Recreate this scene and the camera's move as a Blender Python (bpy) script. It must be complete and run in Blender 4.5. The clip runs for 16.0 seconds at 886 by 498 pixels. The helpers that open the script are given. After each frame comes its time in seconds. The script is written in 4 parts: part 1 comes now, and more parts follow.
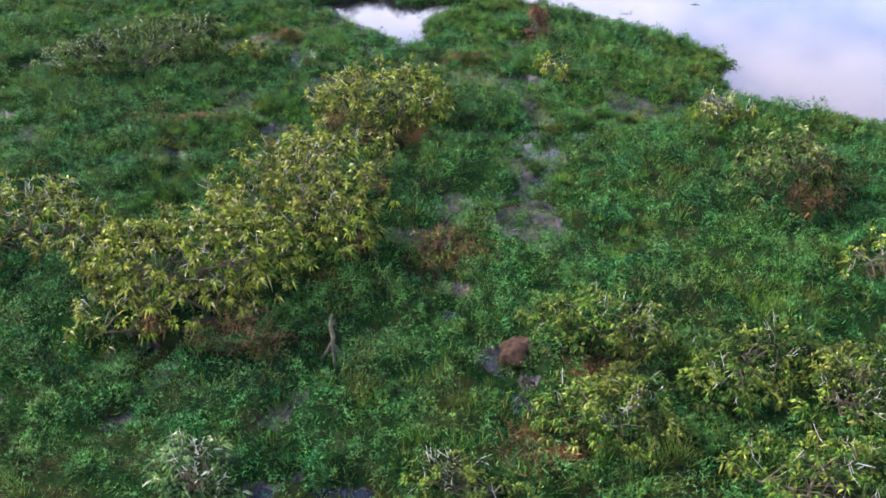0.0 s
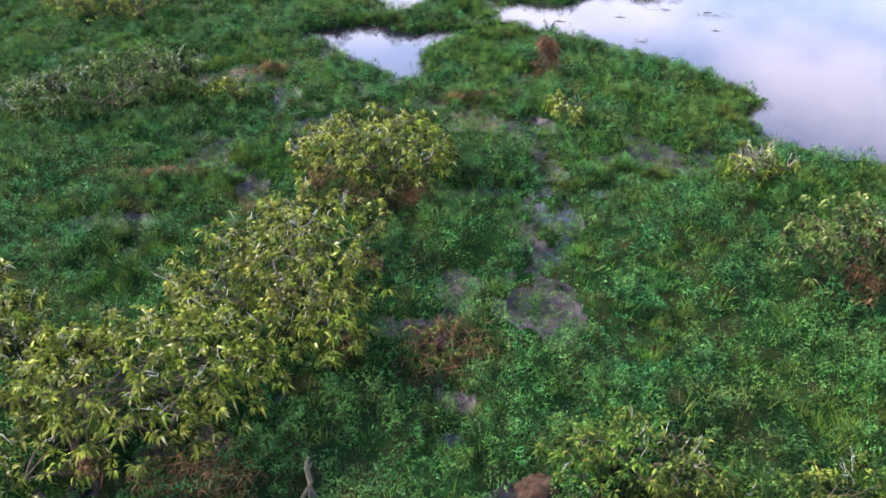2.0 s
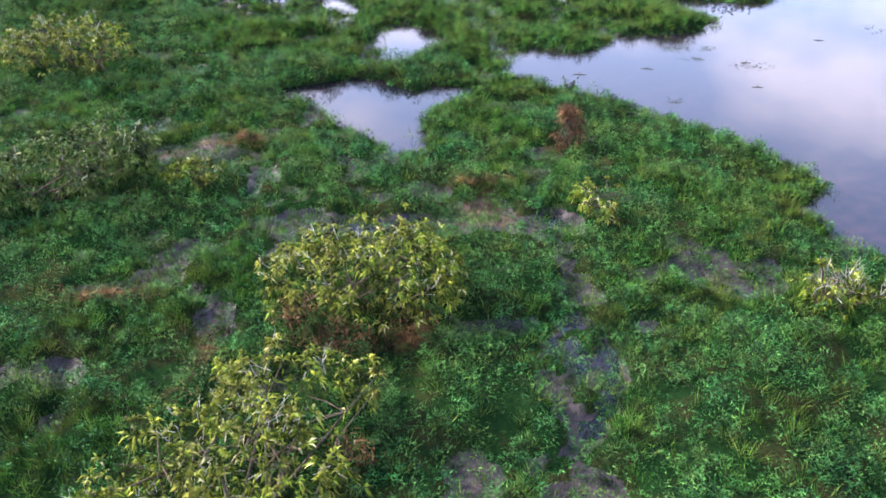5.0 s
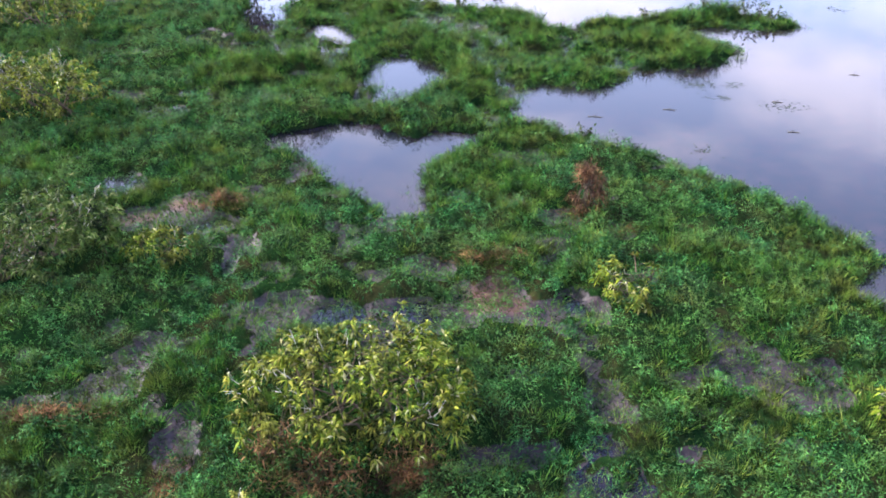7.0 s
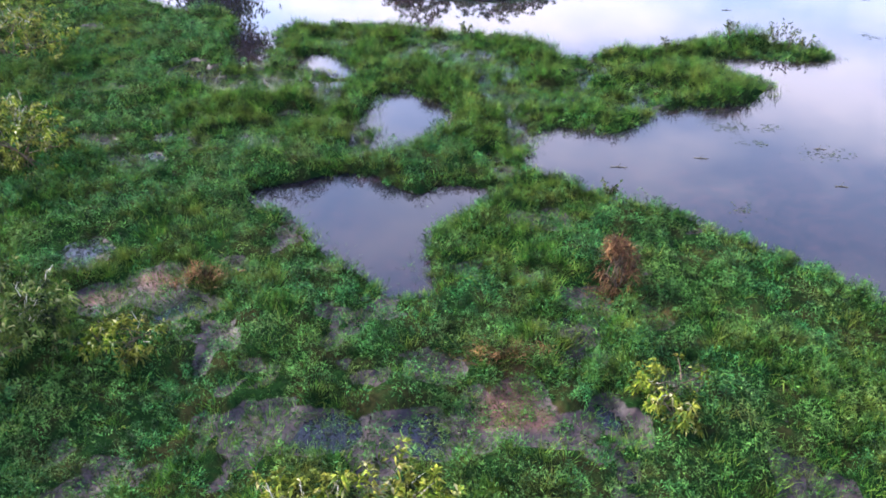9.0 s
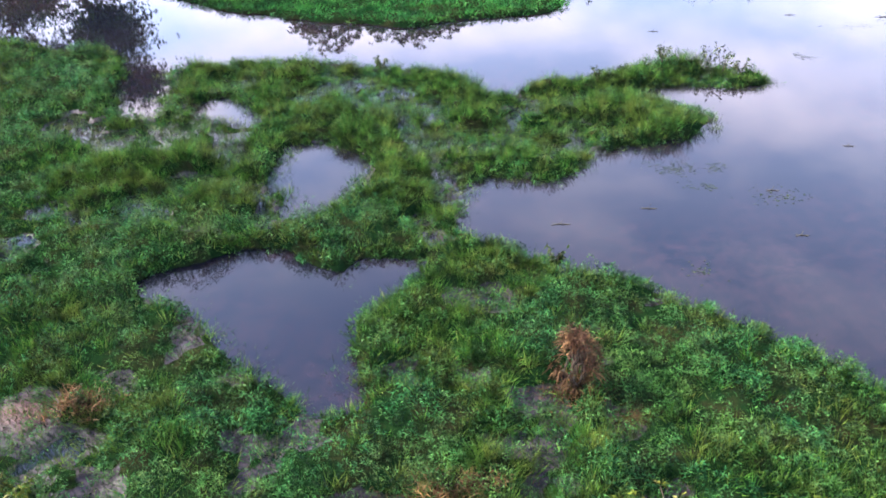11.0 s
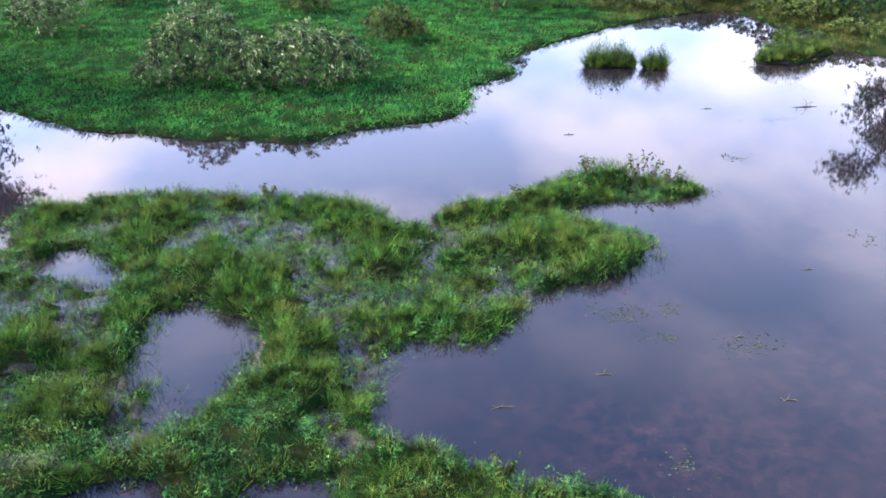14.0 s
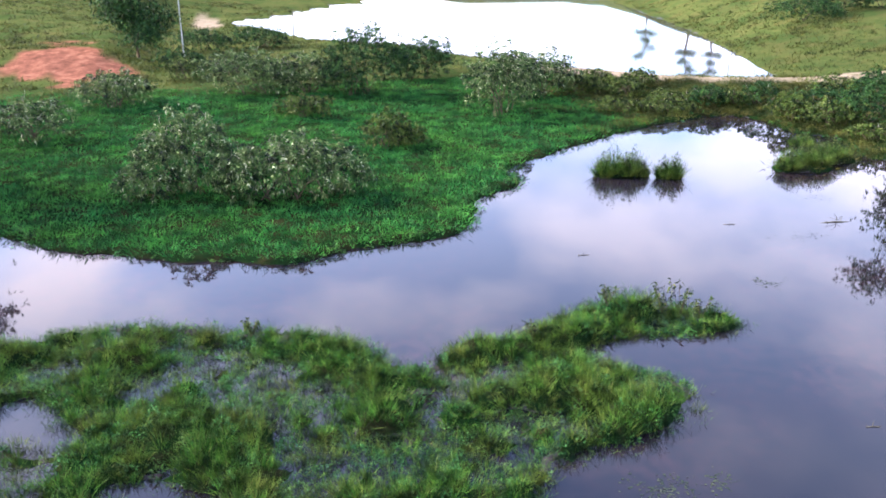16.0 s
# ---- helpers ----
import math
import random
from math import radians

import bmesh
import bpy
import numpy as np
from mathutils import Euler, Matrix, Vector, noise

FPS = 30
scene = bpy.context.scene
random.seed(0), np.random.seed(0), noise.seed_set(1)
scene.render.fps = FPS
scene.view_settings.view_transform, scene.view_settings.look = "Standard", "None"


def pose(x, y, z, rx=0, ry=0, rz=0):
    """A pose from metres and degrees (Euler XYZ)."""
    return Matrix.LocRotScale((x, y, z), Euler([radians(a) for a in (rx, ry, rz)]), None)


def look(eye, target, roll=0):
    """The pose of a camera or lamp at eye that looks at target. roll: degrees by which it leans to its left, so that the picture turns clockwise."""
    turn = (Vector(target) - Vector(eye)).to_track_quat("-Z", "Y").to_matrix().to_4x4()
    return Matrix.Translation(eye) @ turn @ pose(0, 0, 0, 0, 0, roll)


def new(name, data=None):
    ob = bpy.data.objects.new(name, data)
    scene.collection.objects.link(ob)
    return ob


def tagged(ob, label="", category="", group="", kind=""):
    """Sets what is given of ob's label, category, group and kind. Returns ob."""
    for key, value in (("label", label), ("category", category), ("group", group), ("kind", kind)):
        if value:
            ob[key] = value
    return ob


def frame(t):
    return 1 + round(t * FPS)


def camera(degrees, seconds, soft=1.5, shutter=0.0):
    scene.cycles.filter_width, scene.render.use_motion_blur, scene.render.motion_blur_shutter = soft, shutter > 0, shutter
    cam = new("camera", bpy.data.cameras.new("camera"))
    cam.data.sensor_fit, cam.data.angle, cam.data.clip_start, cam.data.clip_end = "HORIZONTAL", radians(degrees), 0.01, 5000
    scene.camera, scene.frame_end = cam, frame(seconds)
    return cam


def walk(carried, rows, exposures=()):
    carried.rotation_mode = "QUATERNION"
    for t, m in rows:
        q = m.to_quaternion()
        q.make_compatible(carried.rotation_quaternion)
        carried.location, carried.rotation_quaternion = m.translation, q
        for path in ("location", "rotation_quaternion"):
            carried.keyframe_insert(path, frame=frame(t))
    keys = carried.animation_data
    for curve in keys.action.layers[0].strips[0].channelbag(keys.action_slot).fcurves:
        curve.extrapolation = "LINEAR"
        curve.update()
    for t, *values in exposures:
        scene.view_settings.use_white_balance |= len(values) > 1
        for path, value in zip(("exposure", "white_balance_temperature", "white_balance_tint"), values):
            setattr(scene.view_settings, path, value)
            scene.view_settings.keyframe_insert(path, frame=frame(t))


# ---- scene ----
cam = camera(55.8, 16.0, soft=1.8)
METRES, EYE, TILT, LEAN, TURN = 37.0, 14.0, 0.0, 0.0, 0.0
ROWS = [
    (0.0, 0.0, 0.0, 0.0, 0.01, -32.06, -0.02),
    (0.5, -0.0005, 0.0314, 0.0002, -0.05, -32.06, -0.02),
    (1.0, -0.0009, 0.0629, 0.0003, -0.1, -32.03, -0.01),
    (1.5, -0.0017, 0.0946, 0.0006, -0.14, -32.01, -0.03),
    (2.0, -0.0024, 0.1261, 0.0015, -0.17, -32.0, -0.03),
    (2.5, -0.0034, 0.1577, 0.0025, -0.21, -31.96, -0.05),
    (3.0, -0.0047, 0.1893, 0.0046, -0.24, -31.96, -0.06),
    (3.5, -0.006, 0.2207, 0.0067, -0.24, -31.94, -0.08),
    (4.0, -0.0075, 0.2521, 0.0087, -0.26, -31.91, -0.1),
    (6.5, -0.011, 0.4083, 0.0158, -0.36, -31.76, -0.13),
    (7.0, -0.012, 0.4394, 0.0173, -0.37, -31.73, -0.12),
    (7.5, -0.0134, 0.4701, 0.0192, -0.37, -31.69, -0.13),
    (8.0, -0.0152, 0.5012, 0.0204, -0.37, -31.64, -0.16),
    (8.5, -0.0171, 0.5327, 0.0206, -0.38, -31.61, -0.17),
    (9.0, -0.0186, 0.5639, 0.0206, -0.39, -31.6, -0.2),
    (9.2, -0.0185, 0.5765, 0.0208, -0.6, -31.57, -0.2),
    (9.5, -0.0183, 0.5953, 0.021, -1.55, -31.51, -0.19),
    (10.0, -0.0178, 0.6267, 0.0215, -3.18, -31.41, -0.17),
    (10.5, -0.0172, 0.6581, 0.022, -4.84, -31.3, -0.14),
    (11.0, -0.0165, 0.6896, 0.0225, -6.5, -31.2, -0.12),
    (11.5, -0.0156, 0.721, 0.0229, -8.18, -31.08, -0.1),
    (12.0, -0.0136, 0.7525, 0.0232, -9.92, -30.88, -0.09),
    (12.5, -0.0105, 0.7836, 0.024, -11.58, -30.12, -0.08),
    (13.0, -0.0058, 0.8148, 0.0242, -13.26, -28.89, -0.02),
    (13.5, -0.0015, 0.8453, 0.0247, -14.03, -27.71, -0.03),
    (14.0, 0.004, 0.8749, 0.0251, -14.04, -26.48, -0.02),
    (14.5, 0.0096, 0.9047, 0.0257, -14.06, -25.28, 0.0),
    (15.0, 0.0153, 0.9346, 0.0262, -14.08, -23.99, -0.0),
    (15.5, 0.0221, 0.9647, 0.0263, -14.09, -22.46, 0.04),
    (16.0, 0.0286, 0.9951, 0.0272, -14.11, -20.34, 0.04),
]
walk(cam, [(t, pose(0, 0, EYE, TILT, LEAN, TURN) @ pose(METRES * x, METRES * y, METRES * z, 90 + pitch, roll, yaw)) for t, x, y, z, yaw, pitch, roll in ROWS],
     exposures=[(0.0, 1.9), (4.0, 2.03), (9.0, 2.03), (11.5, 2.02), (13.5, 2.1), (16.0, 1.95)])

# ---- sky and sun: a bright evening sky with thin pink cloud, no hard shadows ----
world = bpy.data.worlds.new("evening_sky")
scene.world = world
world.use_nodes = True
wt = world.node_tree
wt.nodes.clear()
w_out = wt.nodes.new("ShaderNodeOutputWorld")
w_bg = wt.nodes.new("ShaderNodeBackground")
w_sky = wt.nodes.new("ShaderNodeTexSky")
w_sky.sky_type, w_sky.sun_disc = "NISHITA", False
w_sky.sun_elevation, w_sky.sun_rotation = radians(30), radians(-58)
w_sky.air_density, w_sky.dust_density, w_sky.ozone_density = 1.0, 1.0, 3.0
w_co = wt.nodes.new("ShaderNodeTexCoord")
w_map = wt.nodes.new("ShaderNodeMapping")
w_map.inputs["Scale"].default_value, w_map.inputs["Location"].default_value = (1.0, 1.0, 2.0), (3.7, 1.2, 0.4)
w_noise = wt.nodes.new("ShaderNodeTexNoise")
w_noise.inputs["Scale"].default_value, w_noise.inputs["Detail"].default_value = 4.4, 5.0
w_ramp = wt.nodes.new("ShaderNodeValToRGB")
w_ramp.color_ramp.elements[0].position, w_ramp.color_ramp.elements[1].position = 0.41, 0.64
w_ramp.color_ramp.elements[0].color = (0.36, 0.36, 0.36, 1)
w_mix = wt.nodes.new("ShaderNodeMix")
w_mix.data_type = "RGBA"
w_mix.inputs[7].default_value = (16.4, 15.2, 18.4, 1)
wt.links.new(w_co.outputs["Generated"], w_map.inputs["Vector"])
wt.links.new(w_map.outputs[0], w_noise.inputs["Vector"])
wt.links.new(w_noise.outputs["Fac"], w_ramp.inputs["Fac"])
w_dir = wt.nodes.new("ShaderNodeSeparateXYZ")
w_thin = wt.nodes.new("ShaderNodeMapRange")
w_thin.inputs["From Min"].default_value, w_thin.inputs["From Max"].default_value = 0.36, 0.62
w_thin.inputs["To Min"].default_value, w_thin.inputs["To Max"].default_value = 1.0, 0.20
w_cover = wt.nodes.new("ShaderNodeMath")
w_cover.operation = "MULTIPLY"
wt.links.new(w_co.outputs["Generated"], w_dir.inputs[0])
wt.links.new(w_dir.outputs["Z"], w_thin.inputs["Value"])
wt.links.new(w_ramp.outputs["Color"], w_cover.inputs[0])
wt.links.new(w_thin.outputs[0], w_cover.inputs[1])
# the cloud lies thicker towards the setting sun
w_side = wt.nodes.new("ShaderNodeMapRange")
w_side.inputs["From Min"].default_value, w_side.inputs["From Max"].default_value = -0.35, 0.60
w_side.inputs["To Min"].default_value, w_side.inputs["To Max"].default_value = 1.05, 0.68
w_lean = wt.nodes.new("ShaderNodeMath")
w_lean.operation, w_lean.use_clamp = "MULTIPLY", True
wt.links.new(w_dir.outputs["X"], w_side.inputs["Value"])
wt.links.new(w_cover.outputs[0], w_lean.inputs[0])
wt.links.new(w_side.outputs[0], w_lean.inputs[1])
wt.links.new(w_lean.outputs[0], w_mix.inputs[0])
w_haze = wt.nodes.new("ShaderNodeMix")
w_haze.data_type, w_haze.blend_type = "RGBA", "MULTIPLY"
w_haze.inputs[0].default_value, w_haze.inputs[7].default_value = 1.0, (1.50, 2.00, 2.68, 1)
wt.links.new(w_sky.outputs[0], w_haze.inputs[6])
wt.links.new(w_haze.outputs[2], w_mix.inputs[6])
wt.links.new(w_mix.outputs[2], w_bg.inputs["Color"])
w_bg.inputs["Strength"].default_value = 0.092
wt.links.new(w_bg.outputs[0], w_out.inputs["Surface"])

sun_data = bpy.data.lights.new("sun", "SUN")
sun_data.energy, sun_data.angle, sun_data.color = 5.0, radians(16), (1.0, 0.95, 0.84)
sun = new("sun", sun_data)
sun.matrix_world = look((-40, 25, 30), (0, 0, 0))


# ---- materials ----
def nodes_of(name):
    mat = bpy.data.materials.new(name)
    mat.use_nodes = True
    nt = mat.node_tree
    return mat, nt, nt.nodes["Principled BSDF"]


def noise_node(nt, scale, detail=4.0, rough=0.55):
    co = nt.nodes.new("ShaderNodeTexCoord")
    n = nt.nodes.new("ShaderNodeTexNoise")
    n.inputs["Scale"].default_value, n.inputs["Detail"].default_value, n.inputs["Roughness"].default_value = scale, detail, rough
    nt.links.new(co.outputs["Object"], n.inputs["Vector"])
    return n.outputs["Fac"]


def ramp(nt, fac, stops):
    r = nt.nodes.new("ShaderNodeValToRGB")
    while len(r.color_ramp.elements) < len(stops):
        r.color_ramp.elements.new(0.5)
    for e, (p, c) in zip(r.color_ramp.elements, stops):
        e.position, e.color = p, (*c, 1)
    nt.links.new(fac, r.inputs["Fac"])
    return r.outputs["Color"]


def mixed(nt, fac, a, b, blend="MIX"):
    m = nt.nodes.new("ShaderNodeMix")
    m.data_type, m.blend_type = "RGBA", blend
    for sock, v in ((m.inputs[0], fac), (m.inputs[6], a), (m.inputs[7], b)):
        if isinstance(v, (int, float)):
            sock.default_value = v
        elif isinstance(v, tuple):
            sock.default_value = (*v, 1)
        else:
            nt.links.new(v, sock)
    return m.outputs[2]


def maths(nt, op, a, b=0.5):
    m = nt.nodes.new("ShaderNodeMath")
    m.operation, m.use_clamp = op, True
    for sock, v in ((m.inputs[0], a), (m.inputs[1], b)):
        if isinstance(v, (int, float)):
            sock.default_value = v
        else:
            nt.links.new(v, sock)
    return m.outputs[0]


def bump(nt, bsdf, height, strength, distance):
    b = nt.nodes.new("ShaderNodeBump")
    b.inputs["Strength"].default_value, b.inputs["Distance"].default_value = strength, distance
    nt.links.new(height, b.inputs["Height"])
    nt.links.new(b.outputs[0], bsdf.inputs["Normal"])


def leaf_material(name, stops, patch_scale, patch, patch_amount=0.75, rough=0.6, through_light=0.12, shade_scale=1.5, lift=1.5, withered=0.0, deep=(0.08, 0.11, 0.13)):
    """Leaves: each its own tone from stops, whole stands leaning towards the colour patch; deep and lift colour in
    shade and lit tops.
    """
    mat, nt, bsdf = nodes_of(name)
    geo = nt.nodes.new("ShaderNodeNewGeometry")
    own = ramp(nt, geo.outputs["Random Per Island"], stops)
    stand = ramp(nt, noise_node(nt, patch_scale, 3.0), [(0.42, (0, 0, 0)), (0.66, (1, 1, 1))])
    col = mixed(nt, maths(nt, "MULTIPLY", stand, patch_amount), own, patch)
    if withered:
        old = ramp(nt, noise_node(nt, 0.8, 5.0, 0.7), [(0.46, (0, 0, 0)), (0.68, (1, 1, 1))])
        col = mixed(nt, maths(nt, "MULTIPLY", old, withered), col, (0.115, 0.085, 0.030))
    # random mottling coloured as bluish shade and warm sunlit tops, multiplied into the leaf
    shade_mottle = ramp(nt, noise_node(nt, shade_scale, 2.0), [(0.37, deep), (0.65, (lift, lift * 0.95, lift * 0.75))])
    col = mixed(nt, 1.0, col, shade_mottle, "MULTIPLY")
    nt.links.new(col, bsdf.inputs["Base Color"])
    bsdf.inputs["Roughness"].default_value = rough
    bsdf.inputs["Specular IOR Level"].default_value = 0.06
    thin = nt.nodes.new("ShaderNodeBsdfTranslucent")
    nt.links.new(col, thin.inputs["Color"])
    both = nt.nodes.new("ShaderNodeMixShader")
    both.inputs[0].default_value = through_light
    nt.links.new(bsdf.outputs[0], both.inputs[1])
    nt.links.new(thin.outputs[0], both.inputs[2])
    nt.links.new(both.outputs[0], nt.nodes["Material Output"].inputs["Surface"])
    return mat


# high lift: painted dark hollows and lit mounds add relief to the mat
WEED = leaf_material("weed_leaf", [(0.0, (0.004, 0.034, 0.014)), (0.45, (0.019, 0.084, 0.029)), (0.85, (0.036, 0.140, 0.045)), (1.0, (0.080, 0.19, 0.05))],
                     0.35, (0.056, 0.118, 0.024), 0.6, shade_scale=2.2, lift=1.85, withered=0.35)
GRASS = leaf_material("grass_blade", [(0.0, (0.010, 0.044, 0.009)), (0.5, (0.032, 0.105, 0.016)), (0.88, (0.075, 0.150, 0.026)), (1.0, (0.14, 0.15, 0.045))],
                      0.4, (0.070, 0.088, 0.018), 0.55, shade_scale=1.8, lift=1.95, withered=0.35)
BANK_GRASS = leaf_material("bank_grass_blade", [(0.0, (0.008, 0.060, 0.016)), (0.6, (0.018, 0.105, 0.026)), (1.0, (0.05, 0.16, 0.035))],
                           0.15, (0.045, 0.135, 0.02), 0.6, shade_scale=0.8, lift=1.8, deep=(0.5, 0.56, 0.56))
MEADOW_GRASS = leaf_material("meadow_grass_blade", [(0.0, (0.016, 0.036, 0.008)), (0.5, (0.038, 0.064, 0.013)), (0.85, (0.075, 0.088, 0.022)), (1.0, (0.13, 0.115, 0.04))],
                             0.12, (0.070, 0.070, 0.020), 0.7, shade_scale=0.4, lift=1.3, withered=0.5, deep=(0.35, 0.38, 0.36))
DRY_GRASS = leaf_material("dry_grass_blade", [(0.0, (0.05, 0.026, 0.016)), (0.5, (0.11, 0.05, 0.03)), (1.0, (0.22, 0.12, 0.06))],
                          0.6, (0.13, 0.09, 0.04), 0.5)
# crown mottling with lift 1.9 paints shaded hollows and sunlit tufts into the leaves
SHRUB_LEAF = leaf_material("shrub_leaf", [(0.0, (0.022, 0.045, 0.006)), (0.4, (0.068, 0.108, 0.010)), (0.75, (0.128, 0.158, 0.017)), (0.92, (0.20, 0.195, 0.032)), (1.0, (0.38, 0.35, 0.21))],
                           0.9, (0.10, 0.085, 0.018), 0.5, shade_scale=2.6, lift=1.9, withered=0.35)
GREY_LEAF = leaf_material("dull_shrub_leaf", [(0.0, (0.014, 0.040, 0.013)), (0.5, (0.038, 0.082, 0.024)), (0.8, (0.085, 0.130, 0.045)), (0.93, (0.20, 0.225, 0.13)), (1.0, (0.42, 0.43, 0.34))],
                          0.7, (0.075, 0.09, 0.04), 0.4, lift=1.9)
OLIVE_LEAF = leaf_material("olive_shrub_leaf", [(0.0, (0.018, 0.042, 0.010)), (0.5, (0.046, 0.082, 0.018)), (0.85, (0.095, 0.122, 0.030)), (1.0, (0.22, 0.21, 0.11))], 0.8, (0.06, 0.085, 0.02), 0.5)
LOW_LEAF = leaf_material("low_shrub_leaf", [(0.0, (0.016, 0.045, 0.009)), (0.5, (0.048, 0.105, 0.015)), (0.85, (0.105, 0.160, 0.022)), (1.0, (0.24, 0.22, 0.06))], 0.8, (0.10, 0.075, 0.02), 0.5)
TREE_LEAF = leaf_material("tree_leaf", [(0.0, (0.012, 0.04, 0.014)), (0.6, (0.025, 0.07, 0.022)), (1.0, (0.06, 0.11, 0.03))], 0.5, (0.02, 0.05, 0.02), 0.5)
PAD = leaf_material("floating_leaf", [(0.0, (0.02, 0.036, 0.024)), (0.6, (0.042, 0.058, 0.042)), (1.0, (0.08, 0.09, 0.065))], 1.0, (0.04, 0.05, 0.038), 0.5, deep=(0.6, 0.6, 0.6), lift=1.0)


def bark_material(name, dark, light, scale=6.0):
    mat, nt, bsdf = nodes_of(name)
    n = noise_node(nt, scale, 6.0, 0.65)
    nt.links.new(ramp(nt, n, [(0.35, dark), (0.65, light)]), bsdf.inputs["Base Color"])
    bsdf.inputs["Roughness"].default_value, bsdf.inputs["Specular IOR Level"].default_value = 0.9, 0.12
    bump(nt, bsdf, noise_node(nt, scale * 5, 4.0), 0.5, 0.02)
    return mat


BARK = bark_material("shrub_bark", (0.035, 0.027, 0.018), (0.12, 0.085, 0.055))
PALE_TWIG = bark_material("whitened_twig", (0.16, 0.13, 0.10), (0.48, 0.44, 0.37), 3.0)
RUST_TWIG = bark_material("rust_brown_twig", (0.06, 0.024, 0.015), (0.15, 0.065, 0.04), 3.0)
STONE = bark_material("brown_boulder", (0.005, 0.0035, 0.0025), (0.042, 0.020, 0.011), 7.0)
POST_WOOD = bark_material("grey_post_wood", (0.040, 0.034, 0.022), (0.11, 0.095, 0.062), 3.0)
POLE_GREY = bark_material("pale_grey_pole", (0.25, 0.25, 0.25), (0.38, 0.38, 0.37), 2.0)


def water_material(name, deep, silt, weed):
    mat, nt, bsdf = nodes_of(name)
    col = ramp(nt, noise_node(nt, 0.16, 4.0), [(0.35, deep), (0.7, silt)])
    # red-brown water weed lying just under the surface, in loose drifts
    drift = ramp(nt, noise_node(nt, 0.09, 2.0), [(0.40, (0, 0, 0)), (0.72, (1, 1, 1))])
    sprig = ramp(nt, noise_node(nt, 1.6, 6.0, 0.75), [(0.42, (0, 0, 0)), (0.70, (1, 1, 1))])
    col = mixed(nt, maths(nt, "MULTIPLY", drift, sprig), col, weed)
    nt.links.new(col, bsdf.inputs["Base Color"])
    bsdf.inputs["Roughness"].default_value, bsdf.inputs["IOR"].default_value = 0.03, 1.333
    bump(nt, bsdf, noise_node(nt, 1.1, 2.0), 0.022, 0.05)
    return mat


LAKE_WATER = water_material("lake_water", (0.0045, 0.005, 0.008), (0.010, 0.008, 0.0105), (0.034, 0.016, 0.018))
POND_WATER = water_material("far_pond_water", (0.03, 0.03, 0.03), (0.04, 0.035, 0.03), (0.04, 0.035, 0.03))


def ground_material():
    """Green-rooted marsh soil, wet silt, red earth and trodden dirt, by the plan's own fields."""
    mat, nt, bsdf = nodes_of("marsh_ground")

    def field(name):
        a = nt.nodes.new("ShaderNodeAttribute")
        a.attribute_name = name
        return a.outputs["Fac"]
    fine, mid, wide = noise_node(nt, 9.0, 5.0, 0.7), noise_node(nt, 1.1, 5.0), noise_node(nt, 0.12, 4.0)
    # soil kept near black: shade of the gaps between plants is in its colour
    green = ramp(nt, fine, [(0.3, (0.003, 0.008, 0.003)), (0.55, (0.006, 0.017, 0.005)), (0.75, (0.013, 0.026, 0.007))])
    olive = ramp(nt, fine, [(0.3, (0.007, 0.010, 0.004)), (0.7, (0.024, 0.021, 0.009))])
    shaded_turf = mixed(nt, ramp(nt, mid, [(0.45, (0, 0, 0)), (0.65, (1, 1, 1))]), green, olive)
    meadow = ramp(nt, mid, [(0.3, (0.018, 0.034, 0.008)), (0.5, (0.042, 0.056, 0.014)), (0.72, (0.090, 0.080, 0.028))])
    meadow = mixed(nt, ramp(nt, wide, [(0.42, (0, 0, 0)), (0.58, (1, 1, 1))]), meadow, (0.012, 0.034, 0.008))
    meadow = mixed(nt, ramp(nt, noise_node(nt, 0.3, 5.0, 0.65), [(0.48, (0, 0, 0)), (0.66, (0.8, 0.8, 0.8))]), meadow, (0.070, 0.052, 0.020))
    meadow = mixed(nt, 0.35, meadow, ramp(nt, fine, [(0.3, (0.018, 0.032, 0.008)), (0.7, (0.12, 0.115, 0.04))]))
    silt = ramp(nt, noise_node(nt, 4.0, 6.0, 0.7), [(0.3, (0.012, 0.010, 0.012)), (0.52, (0.030, 0.021, 0.024)), (0.78, (0.066, 0.044, 0.043))])
    red = ramp(nt, noise_node(nt, 0.8, 6.0, 0.65), [(0.32, (0.075, 0.032, 0.021)), (0.55, (0.175, 0.068, 0.043)), (0.8, (0.27, 0.135, 0.09))])
    dirt = ramp(nt, noise_node(nt, 0.9, 6.0, 0.65), [(0.3, (0.13, 0.095, 0.06)), (0.7, (0.28, 0.21, 0.15))])
    col = mixed(nt, field("meadow"), shaded_turf, meadow)
    wet = ramp(nt, maths(nt, "ADD", field("silt"), maths(nt, "MULTIPLY", noise_node(nt, 3.5, 5.0, 0.7), 0.5)), [(0.62, (0, 0, 0)), (0.72, (1, 1, 1))])
    col = mixed(nt, wet, col, silt)
    col = mixed(nt, field("dirt"), col, dirt)
    col = mixed(nt, field("red_earth"), col, red)
    nt.links.new(col, bsdf.inputs["Base Color"])
    # a film of water lies on most of the silt
    film = ramp(nt, noise_node(nt, 2.6, 5.0, 0.65), [(0.42, (0.45, 0.45, 0.45)), (0.62, (0.8, 0.8, 0.8))])
    nt.links.new(mixed(nt, wet, (0.9, 0.9, 0.9), film), bsdf.inputs["Roughness"])
    nt.links.new(mixed(nt, wet, (0.0, 0.0, 0.0), (0.15, 0.15, 0.15)), bsdf.inputs["Specular IOR Level"])
    bump(nt, bsdf, fine, 0.35, 0.05)
    return mat


GROUND = ground_material()



